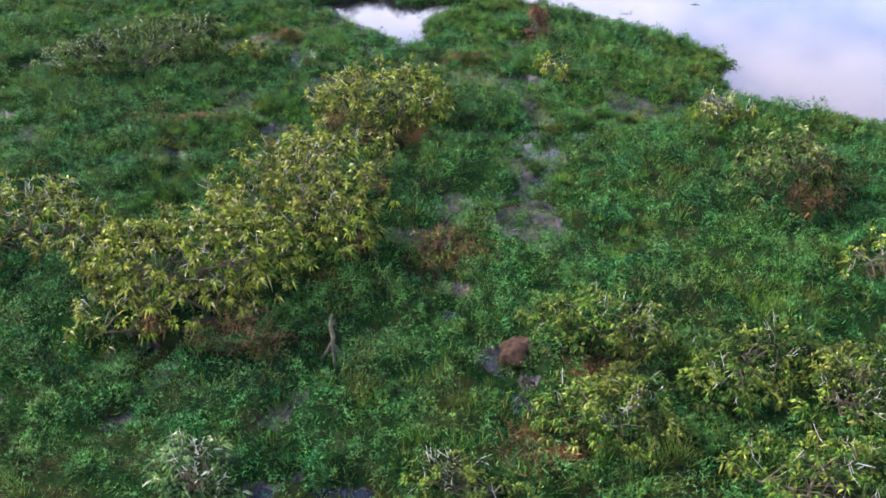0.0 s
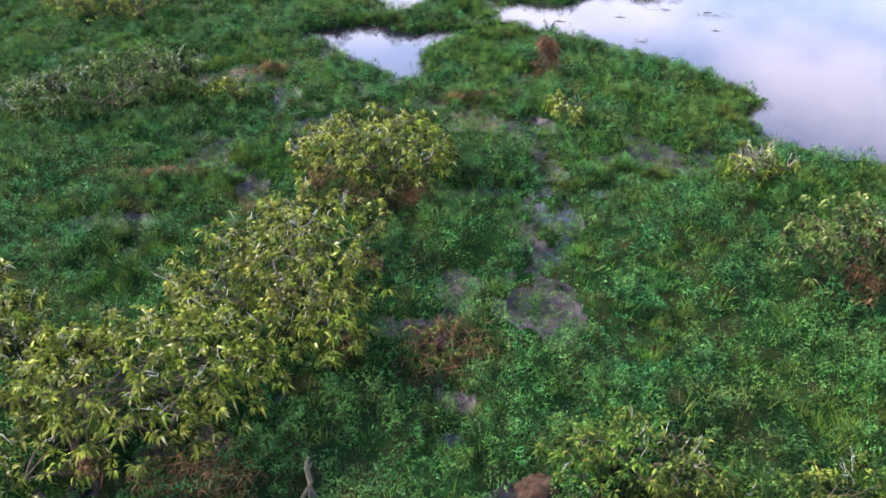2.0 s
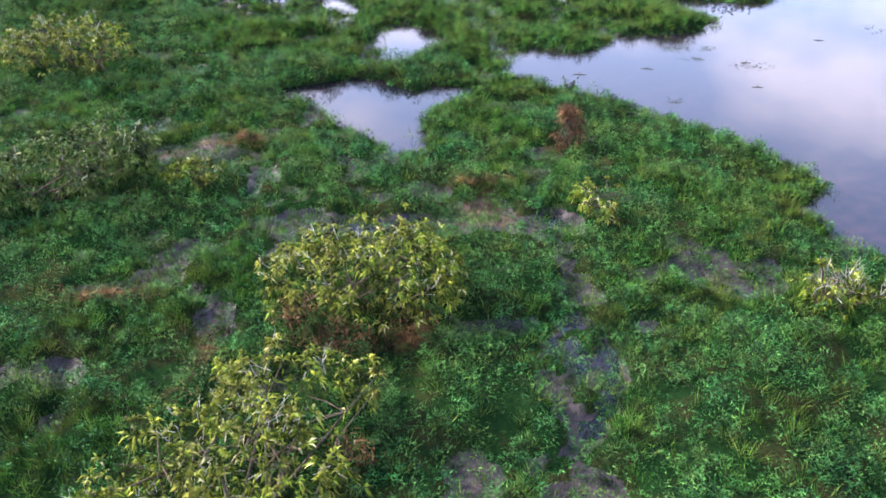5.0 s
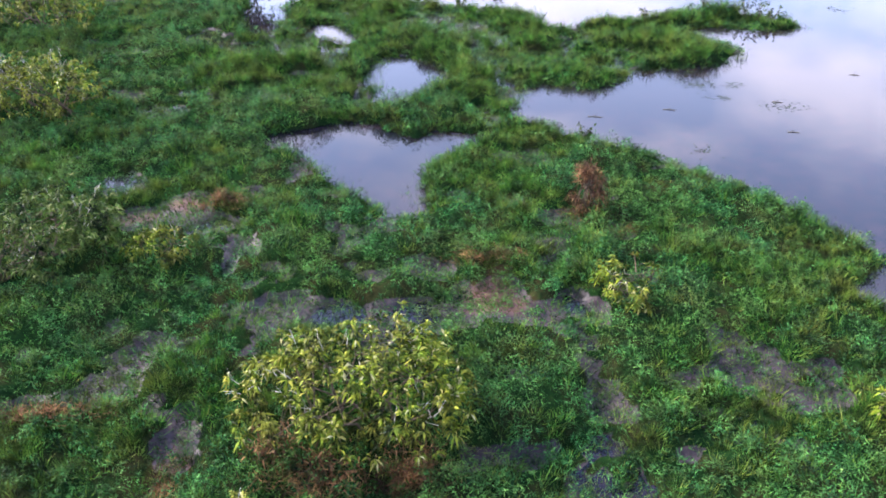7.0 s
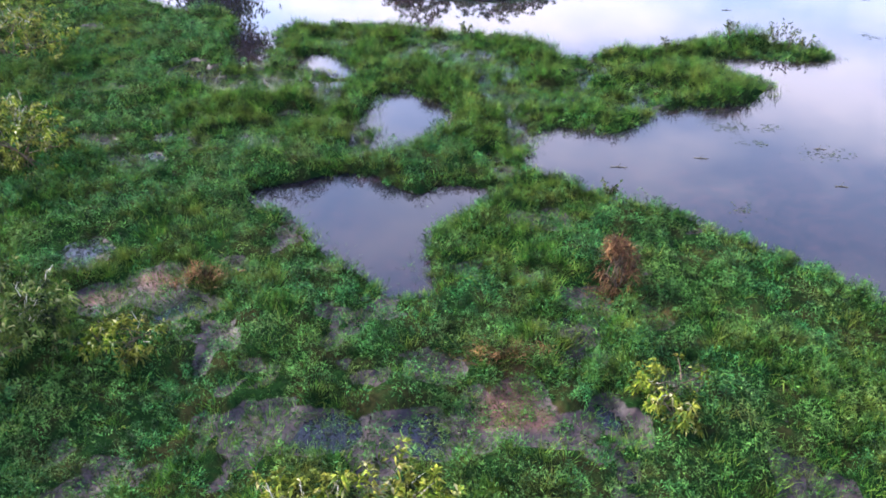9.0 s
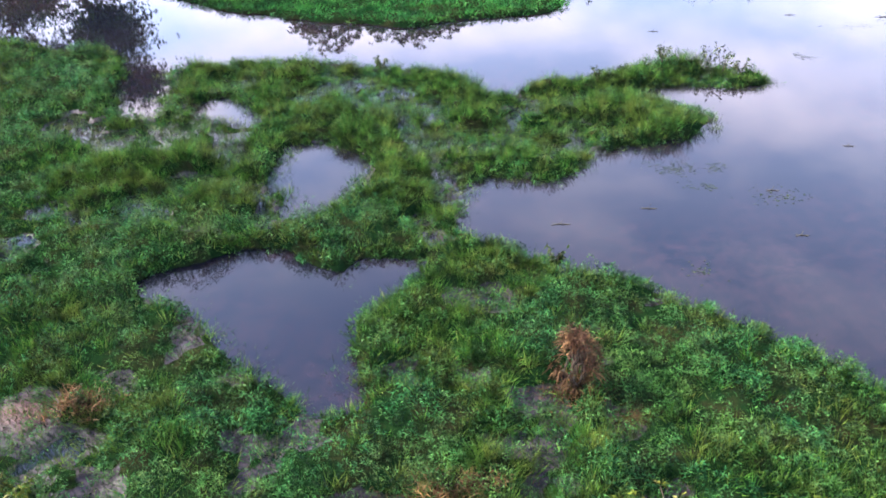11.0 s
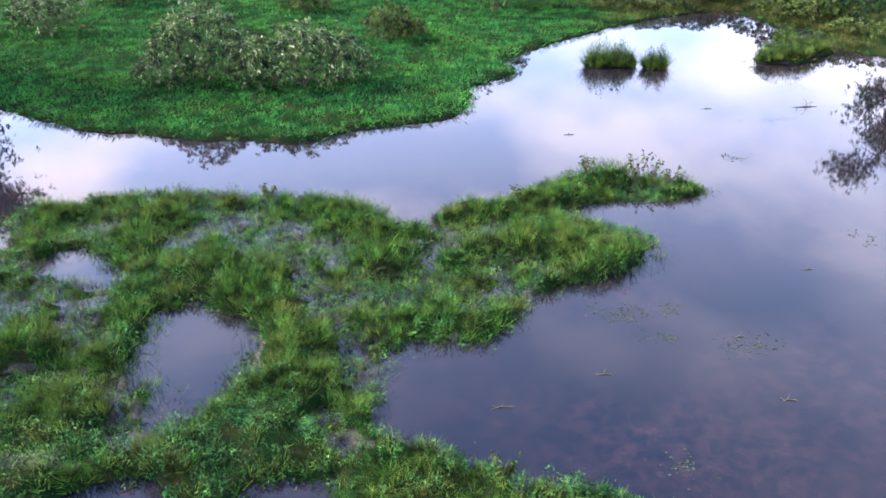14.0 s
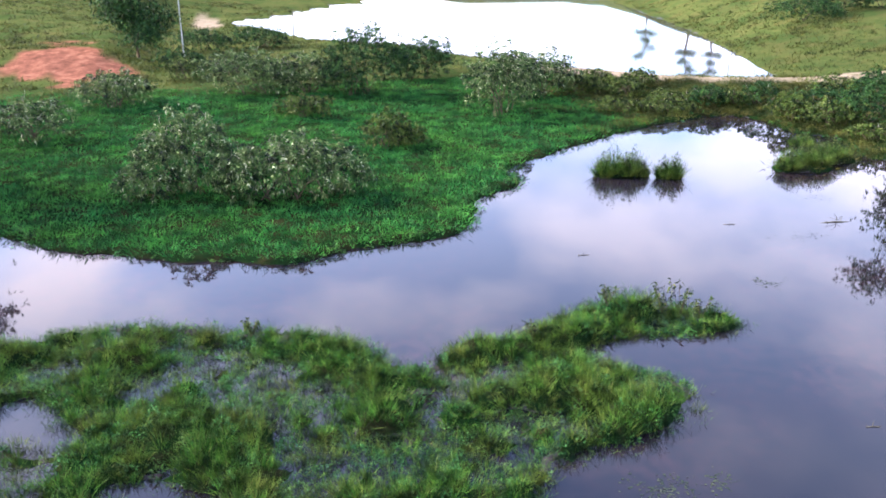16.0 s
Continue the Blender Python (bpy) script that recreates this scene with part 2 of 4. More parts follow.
# ---- the plan ----
def lattice(ix, iy, seed):
    n = (ix.astype(np.int64) * 374761393 + iy.astype(np.int64) * 668265263 + seed * 982451653) & 0xFFFFFFFF
    n = ((n ^ (n >> 13)) * 1274126177) & 0xFFFFFFFF
    return ((n ^ (n >> 16)) & 0xFFFF) / 32767.5 - 1.0


def value_noise(x, y, seed):
    ix, iy = np.floor(x), np.floor(y)
    fx, fy = x - ix, y - iy
    fx, fy = fx * fx * (3 - 2 * fx), fy * fy * (3 - 2 * fy)
    a, b = lattice(ix, iy, seed), lattice(ix + 1, iy, seed)
    c, d = lattice(ix, iy + 1, seed), lattice(ix + 1, iy + 1, seed)
    return (a * (1 - fx) + b * fx) * (1 - fy) + (c * (1 - fx) + d * fx) * fy


def fbm(x, y, size, seed, octaves=3):
    total, gain, out = 0.0, 1.0, 0.0
    for k in range(octaves):
        out = out + gain * value_noise(x / size * 2 ** k + 17.3 * k, y / size * 2 ** k - 9.1 * k, seed + k)
        total, gain = total + gain, gain * 0.5
    return out / total


def step(a, b, v):
    s = np.clip((v - a) / (b - a), 0, 1)
    return s * s * (3 - 2 * s)


def rounded(points):
    """A closed outline drawn smoothly through its corners."""
    p = np.array(points, float)
    a, b, c, d = np.roll(p, 1, 0), p, np.roll(p, -1, 0), np.roll(p, -2, 0)
    out = []
    near = np.max([np.hypot(*(q - r).T) for q, r in ((a, b), (b, c), (c, d))], 0)[:, None] < 60
    for s in (0.0, 0.34, 0.67):
        bent = 0.5 * (2 * b + (c - a) * s + (2 * a - 5 * b + 4 * c - d) * s ** 2 + (3 * b - a - 3 * c + d) * s ** 3)
        out.append(np.where(near, bent, b + (c - b) * s))
    return np.stack(out, 1).reshape(-1, 2)


def inside(x, y, poly):
    """Metres inside a closed outline (negative outside)."""
    best, odd = np.full(x.shape, 1e18), np.zeros(x.shape, bool)
    for (ax, ay), (bx, by) in zip(poly, np.roll(poly, -1, 0)):
        ex, ey = bx - ax, by - ay
        s = np.clip(((x - ax) * ex + (y - ay) * ey) / (ex * ex + ey * ey + 1e-9), 0, 1)
        best = np.minimum(best, (x - ax - s * ex) ** 2 + (y - ay - s * ey) ** 2)
        if ay != by:
            odd ^= ((ay > y) != (by > y)) & (x < ex * (y - ay) / ey + ax)
    return np.where(odd, 1, -1) * np.sqrt(best)


EAST_SHORE = [(60, -20), (45, 10), (30, 24), (22, 30), (18.1, 31.8), (16.3, 32.6), (14.5, 33.2), (13.3, 34.8), (12.5, 36), (12.0, 37.4), (13.6, 38.7), (13.2, 40.4),
              (12.1, 42.2), (10.8, 44.1), (9.3, 45.6), (7.3, 46.9), (5.9, 47.2), (5.2, 48.2), (3.4, 49.8), (2.8, 51.0), (3.4, 52.2), (3.2, 53.3)]
STRIP_SHORE = [(4.8, 54.3), (6.3, 54.0), (7.9, 54.2), (8.9, 55.7), (9.7, 56.6), (11.8, 56.7), (14.0, 57.3), (15.6, 58.5), (16.0, 59.8), (14.6, 61.0), (13.1, 62.1), (13.7, 63.3),
               (16.0, 63.7), (17.8, 63.2), (20.1, 63.5), (20.4, 64.2), (18.8, 65.9), (14.8, 66.6), (11.4, 64.8), (8.7, 64.5), (6.9, 63.2), (6.0, 63.8), (4.5, 65.8), (2.2, 67.3),
               (-0.7, 68.4), (-4.6, 69.6), (-7.8, 68.9), (-9.7, 68.0)]
WEST_SHORE = [(-9.7, 64.8), (-9.6, 62.6), (-10.9, 61.8), (-11.9, 63.3), (-12.1, 67.2), (-12.7, 70.6), (-14.0, 72.0), (-16.0, 71.9), (-18.6, 73.4), (-22.5, 75.2), (-32, 78), (-45, 82), (-60, 86), (-3000, 90), (-3000, -3000), (60, -3000)]
BANK_SHORE = [(-3000, 80), (-60, 82), (-45, 92), (-30, 95), (-18, 89), (-13.3, 85.3), (-10, 82.1), (-8.3, 80.3), (-5.5, 79.2), (-2.7, 77.7), (0, 76.6), (2.7, 75.5), (5.6, 76.6), (8.7, 77.2),
              (11.9, 77.6), (13.6, 80), (15.3, 84), (18.9, 86.6), (18.6, 89.6), (20.3, 91.3), (25.8, 95.2), (31.7, 98.9), (38.5, 101.8), (43.6, 103.1), (45.8, 99.2), (45.4, 95.4),
              (47.6, 92.6), (46.0, 89.5), (45.4, 86.6), (47.5, 83.4), (52, 77), (70, 66), (80, 40), (75, 10), (60, -20), (60, -3000), (3000, -3000), (3000, 3000), (-3000, 3000)]
HEART_POND = [(-7.8, 48.5), (-5.8, 49.7), (-3.4, 50.3), (-2.2, 49.3), (-1.3, 48.5), (-0.1, 49.4), (1.4, 48.4), (0.4, 47.5), (-0.8, 46.0), (-1.15, 44.4), (-0.9, 43.0), (-1.5, 41.9), (-2.9, 43.0), (-4.6, 45.1), (-6.1, 47.1)]
SMALL_POND = [(-4.0, 55.2), (-3.3, 58.5), (-2.0, 58.9), (-0.4, 56.8), (-0.8, 54.4), (-2.3, 52.6), (-3.6, 52.5), (-3.3, 53.8)]
REED_POND = [(-8.6, 63.7), (-7.2, 65.1), (-5.7, 63.9), (-4.2, 61.6), (-5.5, 60.7), (-7.1, 61.6)]
FAR_POND = [(2, 203), (8, 189), (12.6, 176.5), (24.7, 159), (30.3, 148.3), (41, 134.6), (48, 126), (59.5, 118.8), (64, 128), (69, 141.4), (81.5, 180), (95.5, 236), (112, 330), (62, 330), (47, 262), (28.5, 246), (14, 221.5)]
ISLETS = [(25.8, 86.4, 0.9, 0.35), (28.6, 85.2, 0.5, 0.25), (39.0, 85.4, 2.2, 1.3), (42.4, 86.6, 1.6, 1.0)]
# shallow places where silt and puddles show between the plants: x, y, half-lengths, openness, how far the mud fills them
SHALLOWS = [(3.2, 28.4, 0.8, 1.8, 1.3, 0.12), (2.7, 24.2, 1.05, 1.6, 1.1, 0.5), (1.6, 16.3, 0.5, 1.05, 1.6, 0.1), (6.3, 31.9, 0.7, 0.9, 0.8, 0.8), (3.7, 35.9, 0.5, 1.1, 1.2, 0.3), (-19.4, 37.8, 0.9, 1.2, 1.0, 0.2),
            (-10.4, 28.6, 0.6, 0.6, 0.9, 0.3), (0.1, 24.8, 0.7, 0.9, 0.7, 0.6), (-8.9, 32.8, 0.9, 0.6, 1.2, 1.0), (-8.5, 33.7, 0.5, 0.9, 1.3, 1.0), (-7.8, 34.9, 1.0, 0.45, 1.2, 0.8), (-7.4, 32.1, 0.4, 0.6, 1.0, 1.0),
            (-10.3, 32.2, 0.9, 0.45, 1.1, 1.0), (-6.3, 36.3, 0.42, 1.4, 1.0, 0.5), (-6.7, 39.0, 0.38, 1.4, 1.0, 0.4), (-7.8, 41.0, 1.1, 1.2, 1.0, 0.3)]
SHALLOWS += [(-9.5, 42.4, 1.0, 1.2, 1.0, 0.9), (-10.9, 41.7, 1.0, 0.9, 1.0, 0.9), (-4.4, 36.1, 1.5, 0.9, 1.2, 0.6), (-5.3, 35.1, 0.5, 0.7, 1.0, 1.0), (-2.6, 38.2, 0.8, 0.7, 0.8, 0.8), (-1.0, 38.6, 0.9, 0.8, 0.8, 0.8),
             (-0.6, 35.9, 1.0, 0.8, 1.1, 0.4), (1.0, 36.9, 1.0, 1.1, 1.3, 1.1), (1.4, 35.8, 1.6, 0.6, 1.1, 0.5), (3.4, 46.6, 1.8, 0.8, 0.55, 0.5), (2.1, 43.1, 0.7, 0.7, 0.9, 0.6), (0.5, 43.4, 0.6, 0.6, 0.8, 0.6),
             (5.9, 40.5, 0.7, 0.6, 0.9, 1.0), (-12.2, 44.3, 0.7, 1.2, 0.9, 0.3), (-12.9, 51.1, 1.1, 1.3, 1.0, 0.2), (6.0, 32.9, 0.9, 0.7, 0.62, 0.8)]
SHALLOWS += [(7.5, 32.9, 0.9, 0.8, 0.62, 0.7), (6.5, 32.0, 0.8, 0.5, 0.75, 0.2), (1.8, 33.0, 0.7, 0.4, 0.6, 0.5), (3.8, 32.8, 0.6, 0.4, 0.55, 0.6), (3.4, 38.5, 0.9, 0.5, 0.7, 0.8), (-6.7, 30.6, 0.4, 1.6, 0.9, 1.0),
             (-3.7, 52.1, 0.8, 0.7, 0.8, 0.2), (2.9, 54.5, 0.5, 2.2, 0.9, 0.2), (2.4, 57.1, 1.4, 0.6, 0.8, 0.2), (-5.2, 57.0, 0.9, 1.3, 0.4, 0.3), (-0.6, 55.4, 0.5, 1.1, 0.7, 0.2), (4.6, 57.8, 2.2, 1.0, 0.8, 0.2),
             (-12.8, 62.1, 1.0, 1.4, 1.2, 0.0), (-0.8, 66.0, 1.3, 1.2, 0.8, 0.1), (-3.4, 64.4, 1.4, 1.4, 0.8, 0.1), (7.0, 62.0, 1.1, 1.3, 0.9, 0.1)]
SHALLOWS += [(3.0, 26.3, 0.6, 1.2, 1.1, 0.25), (9.0, 62.4, 1.6, 1.0, 1.0, 0.1), (8.5, 59.2, 1.6, 0.8, 0.7, 0.2), (-6.8, 66.5, 1.1, 0.9, 0.8, 0.1), (2.6, 59.6, 1.1, 1.1, 0.9, 0.2), (11.8, 63.2, 1.3, 0.6, 0.8, 0.1), (6.1, 64.0, 0.8, 0.9, 0.8, 0.1),
             (-9.5, 60.2, 1.1, 1.0, 0.6, 0.3), (3.4, 62.2, 0.9, 1.3, 0.8, 0.1), (0.6, 63.8, 1.3, 1.4, 0.8, 0.1), (6.5, 57.8, 0.9, 0.7, 0.6, 0.2)]
# rust-coloured silt in the bare places: x, y, half-lengths
RUST_SILT = [(1.0, 37.2, 0.7, 0.8), (1.3, 36.5, 0.9, 0.4), (5.9, 40.6, 0.5, 0.5), (-10.9, 41.8, 0.6, 0.5), (-9.4, 42.7, 0.7, 0.7), (-10.4, 31.6, 1.1, 0.3), (-6.7, 29.4, 0.25, 1.2), (1.2, 38.4, 0.8, 0.4), (-2.9, 44.0, 0.3, 0.8)]
POLYS = [rounded(p) for p in (EAST_SHORE + STRIP_SHORE + WEST_SHORE, BANK_SHORE, HEART_POND, SMALL_POND, REED_POND, FAR_POND)]
WATER_Z = 0.1


def plan(x, y):
    """Fields of the plan at many places: metres from the water, ground height, open silt, height of growth, and soils.
    """
    wx = x + 0.45 * fbm(x, y, 1.9, 3) + 0.15 * fbm(x, y, 0.5, 5, 2)
    wy = y + 0.45 * fbm(x, y, 1.9, 7) + 0.15 * fbm(x, y, 0.5, 9, 2)
    marsh, bank, heart, small, reed, far = [inside(wx, wy - (0.45 * step(49, 54, y) * step(76, 72, y) if k == 0 else 0), p) for k, p in enumerate(POLYS)]
    marsh, heart, small = marsh + 0.15 - 0.3 * step(48, 54, y), heart + 0.25, small + 0.2
    dry = np.maximum(marsh, bank)
    for cx, cy, rx, ry in ISLETS:
        dry = np.maximum(dry, (1 - np.hypot((wx - cx) / rx, (wy - cy) / ry)) * min(rx, ry))
    for pond in (heart, small, reed, far):
        dry = np.minimum(dry, -pond)
    ragged = fbm(x, y, 1.1, 21, 3)
    open_ = np.zeros_like(x)
    mud, rust = np.zeros_like(x), np.zeros_like(x)
    for cx, cy, rx, ry, amount, fill in SHALLOWS:
        grow = 1.05 if 30 < cy < 52 else 1.25
        r = np.hypot((wx - cx) / (rx * grow), (wy - cy) / (ry * grow))
        open_ = np.maximum(open_, amount * step(1.45, 0.5, r))
        mud = np.maximum(mud, fill * step(1.6, 0.8, r))
    for cx, cy, rx, ry in RUST_SILT:
        rust = np.maximum(rust, step(1.3, 0.5, np.hypot((wx - cx) / rx, (wy - cy) / ry)))
    strip = step(50.5, 55, y) * step(77, 72, y) * step(22, 18, x) * step(-14, -8, x)
    wetter = step(27, 31, y) * step(50, 44, y)
    speckle = step(0.08, 0.55, fbm(x, y, 1.9, 31, 3) + 0.25 * strip + 0.08 * wetter - 0.12) * np.where(y < 75, 1, 0)
    mud = np.maximum(mud, 0.75 * wetter * step(0.1, 0.3, speckle) * (open_ < 0.2))
    fine = fbm(x, y, 0.55, 23, 3)
    open_ = open_ * (1 + 0.08 * strip)
    open_ = np.clip(np.maximum(open_ * (0.95 + 1.3 * ragged + 1.1 * fine), 0.75 * speckle * (1 + fine)), 0, 1)
    far_side = step(74, 76, y) * (bank > -0.5)
    open_ = np.where(far_side > 0.5, 0.0, open_)
    lumps = 0.45 + 0.75 * fbm(x, y, 1.5, 41, 3) + 0.35 * fbm(x, y, 5.0, 45, 2)
    tall = step(-0.05, 0.3, dry) * (1 - 0.85 * open_) * np.where(far_side > 0.5, 0.22 + 0.16 * lumps, 0.05 + 1.05 * np.clip(lumps, 0, 1.4))
    tall = tall + np.where((strip > 0.3), 0.12 * step(0, 0.5, dry) * (1 - open_), 0)
    base = WATER_Z + np.clip(dry * 1.6, -1.0, 0.25) * 0.5
    base = base + (0.06 * fbm(x, y, 0.8, 51, 2) - 0.20 + 0.10 * mud - 0.16 * strip) * step(0.05, 0.4, open_) * step(0.05, 0.4, dry)
    # rising land past the water: the dam between the two ponds, the grassy slopes, the cut red bank
    dam_d = np.full(x.shape, 1e9)
    for (ax, ay), (bx, by) in zip(DAM, DAM[1:]):
        s = np.clip(((x - ax) * (bx - ax) + (y - ay) * (by - ay)) / ((bx - ax) ** 2 + (by - ay) ** 2), 0, 1)
        dam_d = np.minimum(dam_d, np.hypot(x - ax - s * (bx - ax), y - ay - s * (by - ay)))
    hills = 2.6 * step(8, 40, dry) * step(155, 215, y) * np.where(x > 60, 1.6, 1.0) + 0.4 * step(2, 12, dry) * step(100, 130, y)
    scarp = step(136, 147, y + 0.22 * (x + 20) + 1.2 * fbm(x, y, 4, 61)) * step(-7, -15, x) * 2.0
    east = 3.5 * step(66, 100, x) * step(80, 125, y) * step(0, 14, dry) + 0.9 * step(40, 56, x) * step(76, 90, y) * step(0, 8, dry)
    rise = np.where(y > 74, hills + scarp + east + 0.3 * step(5.5, 1.2, dam_d + 0.6 * fbm(x, y, 4, 86)) * step(0.0, 1.5, dry), 0) + np.where(y > 150, 0.5 * fbm(x, y, 14, 65), 0)
    far_out = step(300, 900, np.hypot(x, y)) * 6
    ground = base + rise + far_out
    meadow = step(118, 135, y - 0.15 * x + 5 * fbm(x, y, 9, 71)) * (bank > 0)
    meadow = np.maximum(meadow, step(46, 58, x + 3 * fbm(x, y, 6, 73)) * (y > 74) * 0.8)
    red = step(0.15, 0.45, 1.0 - np.hypot((x + 18.5) / 8.5, (y - 142.5 + 0.5 * (x + 20)) / 12.5) + 0.9 * fbm(x, y, 5, 81)) * step(126, 131, y)
    dirt = 0.9 * step(3.8, 1.8, dam_d + 1.6 * fbm(x, y, 3, 85)) * step(135, 128, y) * (y > 100)
    dirt = np.maximum(dirt, step(0.2, 0.6, 1 - np.hypot((x + 2.5) / 4.0, (y - 200) / 26) + 0.4 * fbm(x, y, 6, 87)))
    red = np.maximum(red, 0.38 * rust * step(0.2, 0.6, open_ + 0.3 * rust))
    silt = np.clip(np.maximum(open_ * step(0.15, 0.5, open_), step(-0.12, -0.3, dry)), 0, 1)
    return {"dry": dry, "ground": ground + 0.4 * tall, "silt": silt, "tall": tall, "open": open_, "meadow": np.clip(meadow, 0, 1), "red_earth": np.clip(red, 0, 1), "dirt": np.clip(dirt, 0, 1), "strip": strip, "dam": step(6.5, 3.5, dam_d), "mud": np.clip(mud, 0, 1)}


DAM = [(18, 168), (28, 148.5), (38.0, 131.5), (45.6, 121.6), (52.5, 116.6), (58.5, 112.4), (66, 111), (95, 108)]


# ---- building helpers ----
def mesh_of(name, verts, faces, material, smooth=False, sides=3):
    """A mesh from arrays of corners and of faces that all have the same number of sides."""
    me = bpy.data.meshes.new(name)
    verts, faces = np.asarray(verts, np.float32), np.asarray(faces, np.int32)
    me.vertices.add(len(verts))
    me.vertices.foreach_set("co", verts.ravel())
    me.loops.add(faces.size)
    me.loops.foreach_set("vertex_index", faces.ravel())
    me.polygons.add(len(faces))
    me.polygons.foreach_set("loop_start", np.arange(0, faces.size, sides, dtype=np.int32))
    me.polygons.foreach_set("use_smooth", np.full(len(faces), smooth))
    me.update(calc_edges=True)
    me.materials.append(material)
    return me


def part(name, me, parent, label=""):
    ob = new(name, me)
    ob.parent = parent
    return tagged(ob, label)


def base_of(name, x, y, z, label, category, group=""):
    ob = new(name)
    ob.empty_display_size = 0.2
    ob.matrix_world = pose(x, y, z)
    return tagged(ob, label, category, group)


def unit(v):
    return v / np.maximum(np.linalg.norm(v, axis=1, keepdims=True), 1e-9)


def leaves(at, way, length, width, droop, rng):
    """Lance-shaped leaves, two faces each, folded at the broadest place and bending down at the tip."""
    n = len(at)
    side = unit(np.cross(way, rng.normal(size=(n, 3))))
    length, width = length[:, None], width[:, None]
    mid = at + way * length * 0.45
    lift = unit(np.cross(side, way)) * width * 0.12
    tip = at + way * length - np.array([0, 0, 1.0]) * length * droop
    v = np.stack([at, mid - side * width * 0.5 + lift, mid + side * width * 0.5 + lift, tip], 1).reshape(-1, 3)
    k = np.arange(n)[:, None] * 4
    f = np.stack([k + [0, 2, 1], k + [1, 2, 3]], 1).reshape(-1, 3)
    return v, f


def leaflets(at, way, length, width, rng):
    """Small pointed leaves, broad at the stalk: one face each."""
    side = unit(np.cross(way, rng.normal(size=(len(at), 3)))) * width[:, None] * 0.5
    v = np.stack([at - side, at + side * 0.9 + way * length[:, None] * 0.15, at + way * length[:, None] - np.array([0, 0, 0.25]) * length[:, None]], 1).reshape(-1, 3)
    return v, np.arange(len(at) * 3).reshape(-1, 3)


def blades(at, way, length, width, rng):
    """Grass blades: one tapering face each."""
    n = len(at)
    side = unit(np.cross(way, rng.normal(size=(n, 3)))) * width[:, None] * 0.5
    v = np.stack([at - side, at + side, at + way * length[:, None]], 1).reshape(-1, 3)
    return v, np.arange(n * 3).reshape(-1, 3)


def tubes(lines, sides=5):
    """Tapered stems: each line is a list of (place, radius)."""
    verts, faces, k = [], [], 0
    for line in lines:
        for i, (p, r) in enumerate(line):
            p = Vector(p)
            a, b = Vector(line[max(i - 1, 0)][0]), Vector(line[min(i + 1, len(line) - 1)][0])
            q = (b - a).to_track_quat("Z", "Y")
            for s in range(sides):
                t = 2 * math.pi * s / sides
                verts.append(p + q @ Vector((math.cos(t) * r, math.sin(t) * r, 0)))
            if i:
                for s in range(sides):
                    u, w = k + (i - 1) * sides + s, k + (i - 1) * sides + (s + 1) % sides
                    faces.append((u, w, w + sides, u + sides))
        k += len(line) * sides
    return np.array([tuple(v) for v in verts]), np.array(faces)


# ---- ground, one sheet to the horizon ----
def spread(low, high, fine, reach):
    """Lines of the ground's net: close over the marsh, opening out to the horizon."""
    core = list(np.arange(low, high + fine / 2, fine))
    grow, left, right = fine, [low], [high]
    while left[-1] > -reach:
        grow *= 1.13
        left.append(left[-1] - grow)
    grow = fine
    while right[-1] < reach:
        grow *= 1.022 if grow < 2.4 else 1.13
        right.append(right[-1] + grow)
    return np.array(left[:0:-1] + core + right[1:])


gx, gy = spread(-22, 24, 0.27, 2500), spread(10, 80, 0.27, 2500)
GX, GY = np.meshgrid(gx, gy)
ground_fields = plan(GX.ravel(), GY.ravel())
idx = np.arange(GX.size).reshape(GX.shape)
quads = np.stack([idx[:-1, :-1], idx[:-1, 1:], idx[1:, 1:], idx[1:, :-1]], -1).reshape(-1, 4)
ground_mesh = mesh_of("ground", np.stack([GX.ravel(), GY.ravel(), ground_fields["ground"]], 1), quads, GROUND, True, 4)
for key in ("silt", "meadow", "red_earth", "dirt"):
    ground_mesh.attributes.new(key, "FLOAT", "POINT").data.foreach_set("value", ground_fields[key].astype(np.float32))
tagged(new("ground", ground_mesh), "marsh ground of matted green plants, wet silt and grassy banks", "ground", kind="structure")


def sheet(name, x0, y0, x1, y1, z, material, label):
    n = 24
    xs, ys = np.meshgrid(np.linspace(x0, x1, n), np.linspace(y0, y1, n))
    k = np.arange(n * n).reshape(n, n)
    f = np.stack([k[:-1, :-1], k[:-1, 1:], k[1:, 1:], k[1:, :-1]], -1).reshape(-1, 4)
    me = mesh_of(name, np.stack([xs.ravel(), ys.ravel(), np.full(n * n, z)], 1), f, material, True, 4)
    tagged(new(name, me), label, "water", kind="structure")


sheet("lake_water", -64, 2, 84, 106, WATER_Z, LAKE_WATER, "still lake water mirroring the pink evening sky")
sheet("far_pond_water", -4, 116, 116, 348, WATER_Z, POND_WATER, "bright far pond water behind an earth dam")

# a lookup of the plan for planting
PX0, PY0, PSTEP = -56.0, 6.0, 0.25
pxs, pys = np.arange(PX0, 62, PSTEP), np.arange(PY0, 128, PSTEP)
PGX, PGY = np.meshgrid(pxs, pys)
LOOK = {k: v.reshape(PGX.shape) for k, v in plan(PGX.ravel(), PGY.ravel()).items()}


def at_plan(key, x, y):
    u, v = np.clip((x - PX0) / PSTEP, 0, len(pxs) - 1.001), np.clip((y - PY0) / PSTEP, 0, len(pys) - 1.001)
    i, j = u.astype(int), v.astype(int)
    u, v, g = u - i, v - j, LOOK[key]
    return (g[j, i] * (1 - u) + g[j, i + 1] * u) * (1 - v) + (g[j + 1, i] * (1 - u) + g[j + 1, i + 1] * u) * v


def height(x, y):
    return float(at_plan("ground", np.array([x]), np.array([y]))[0])


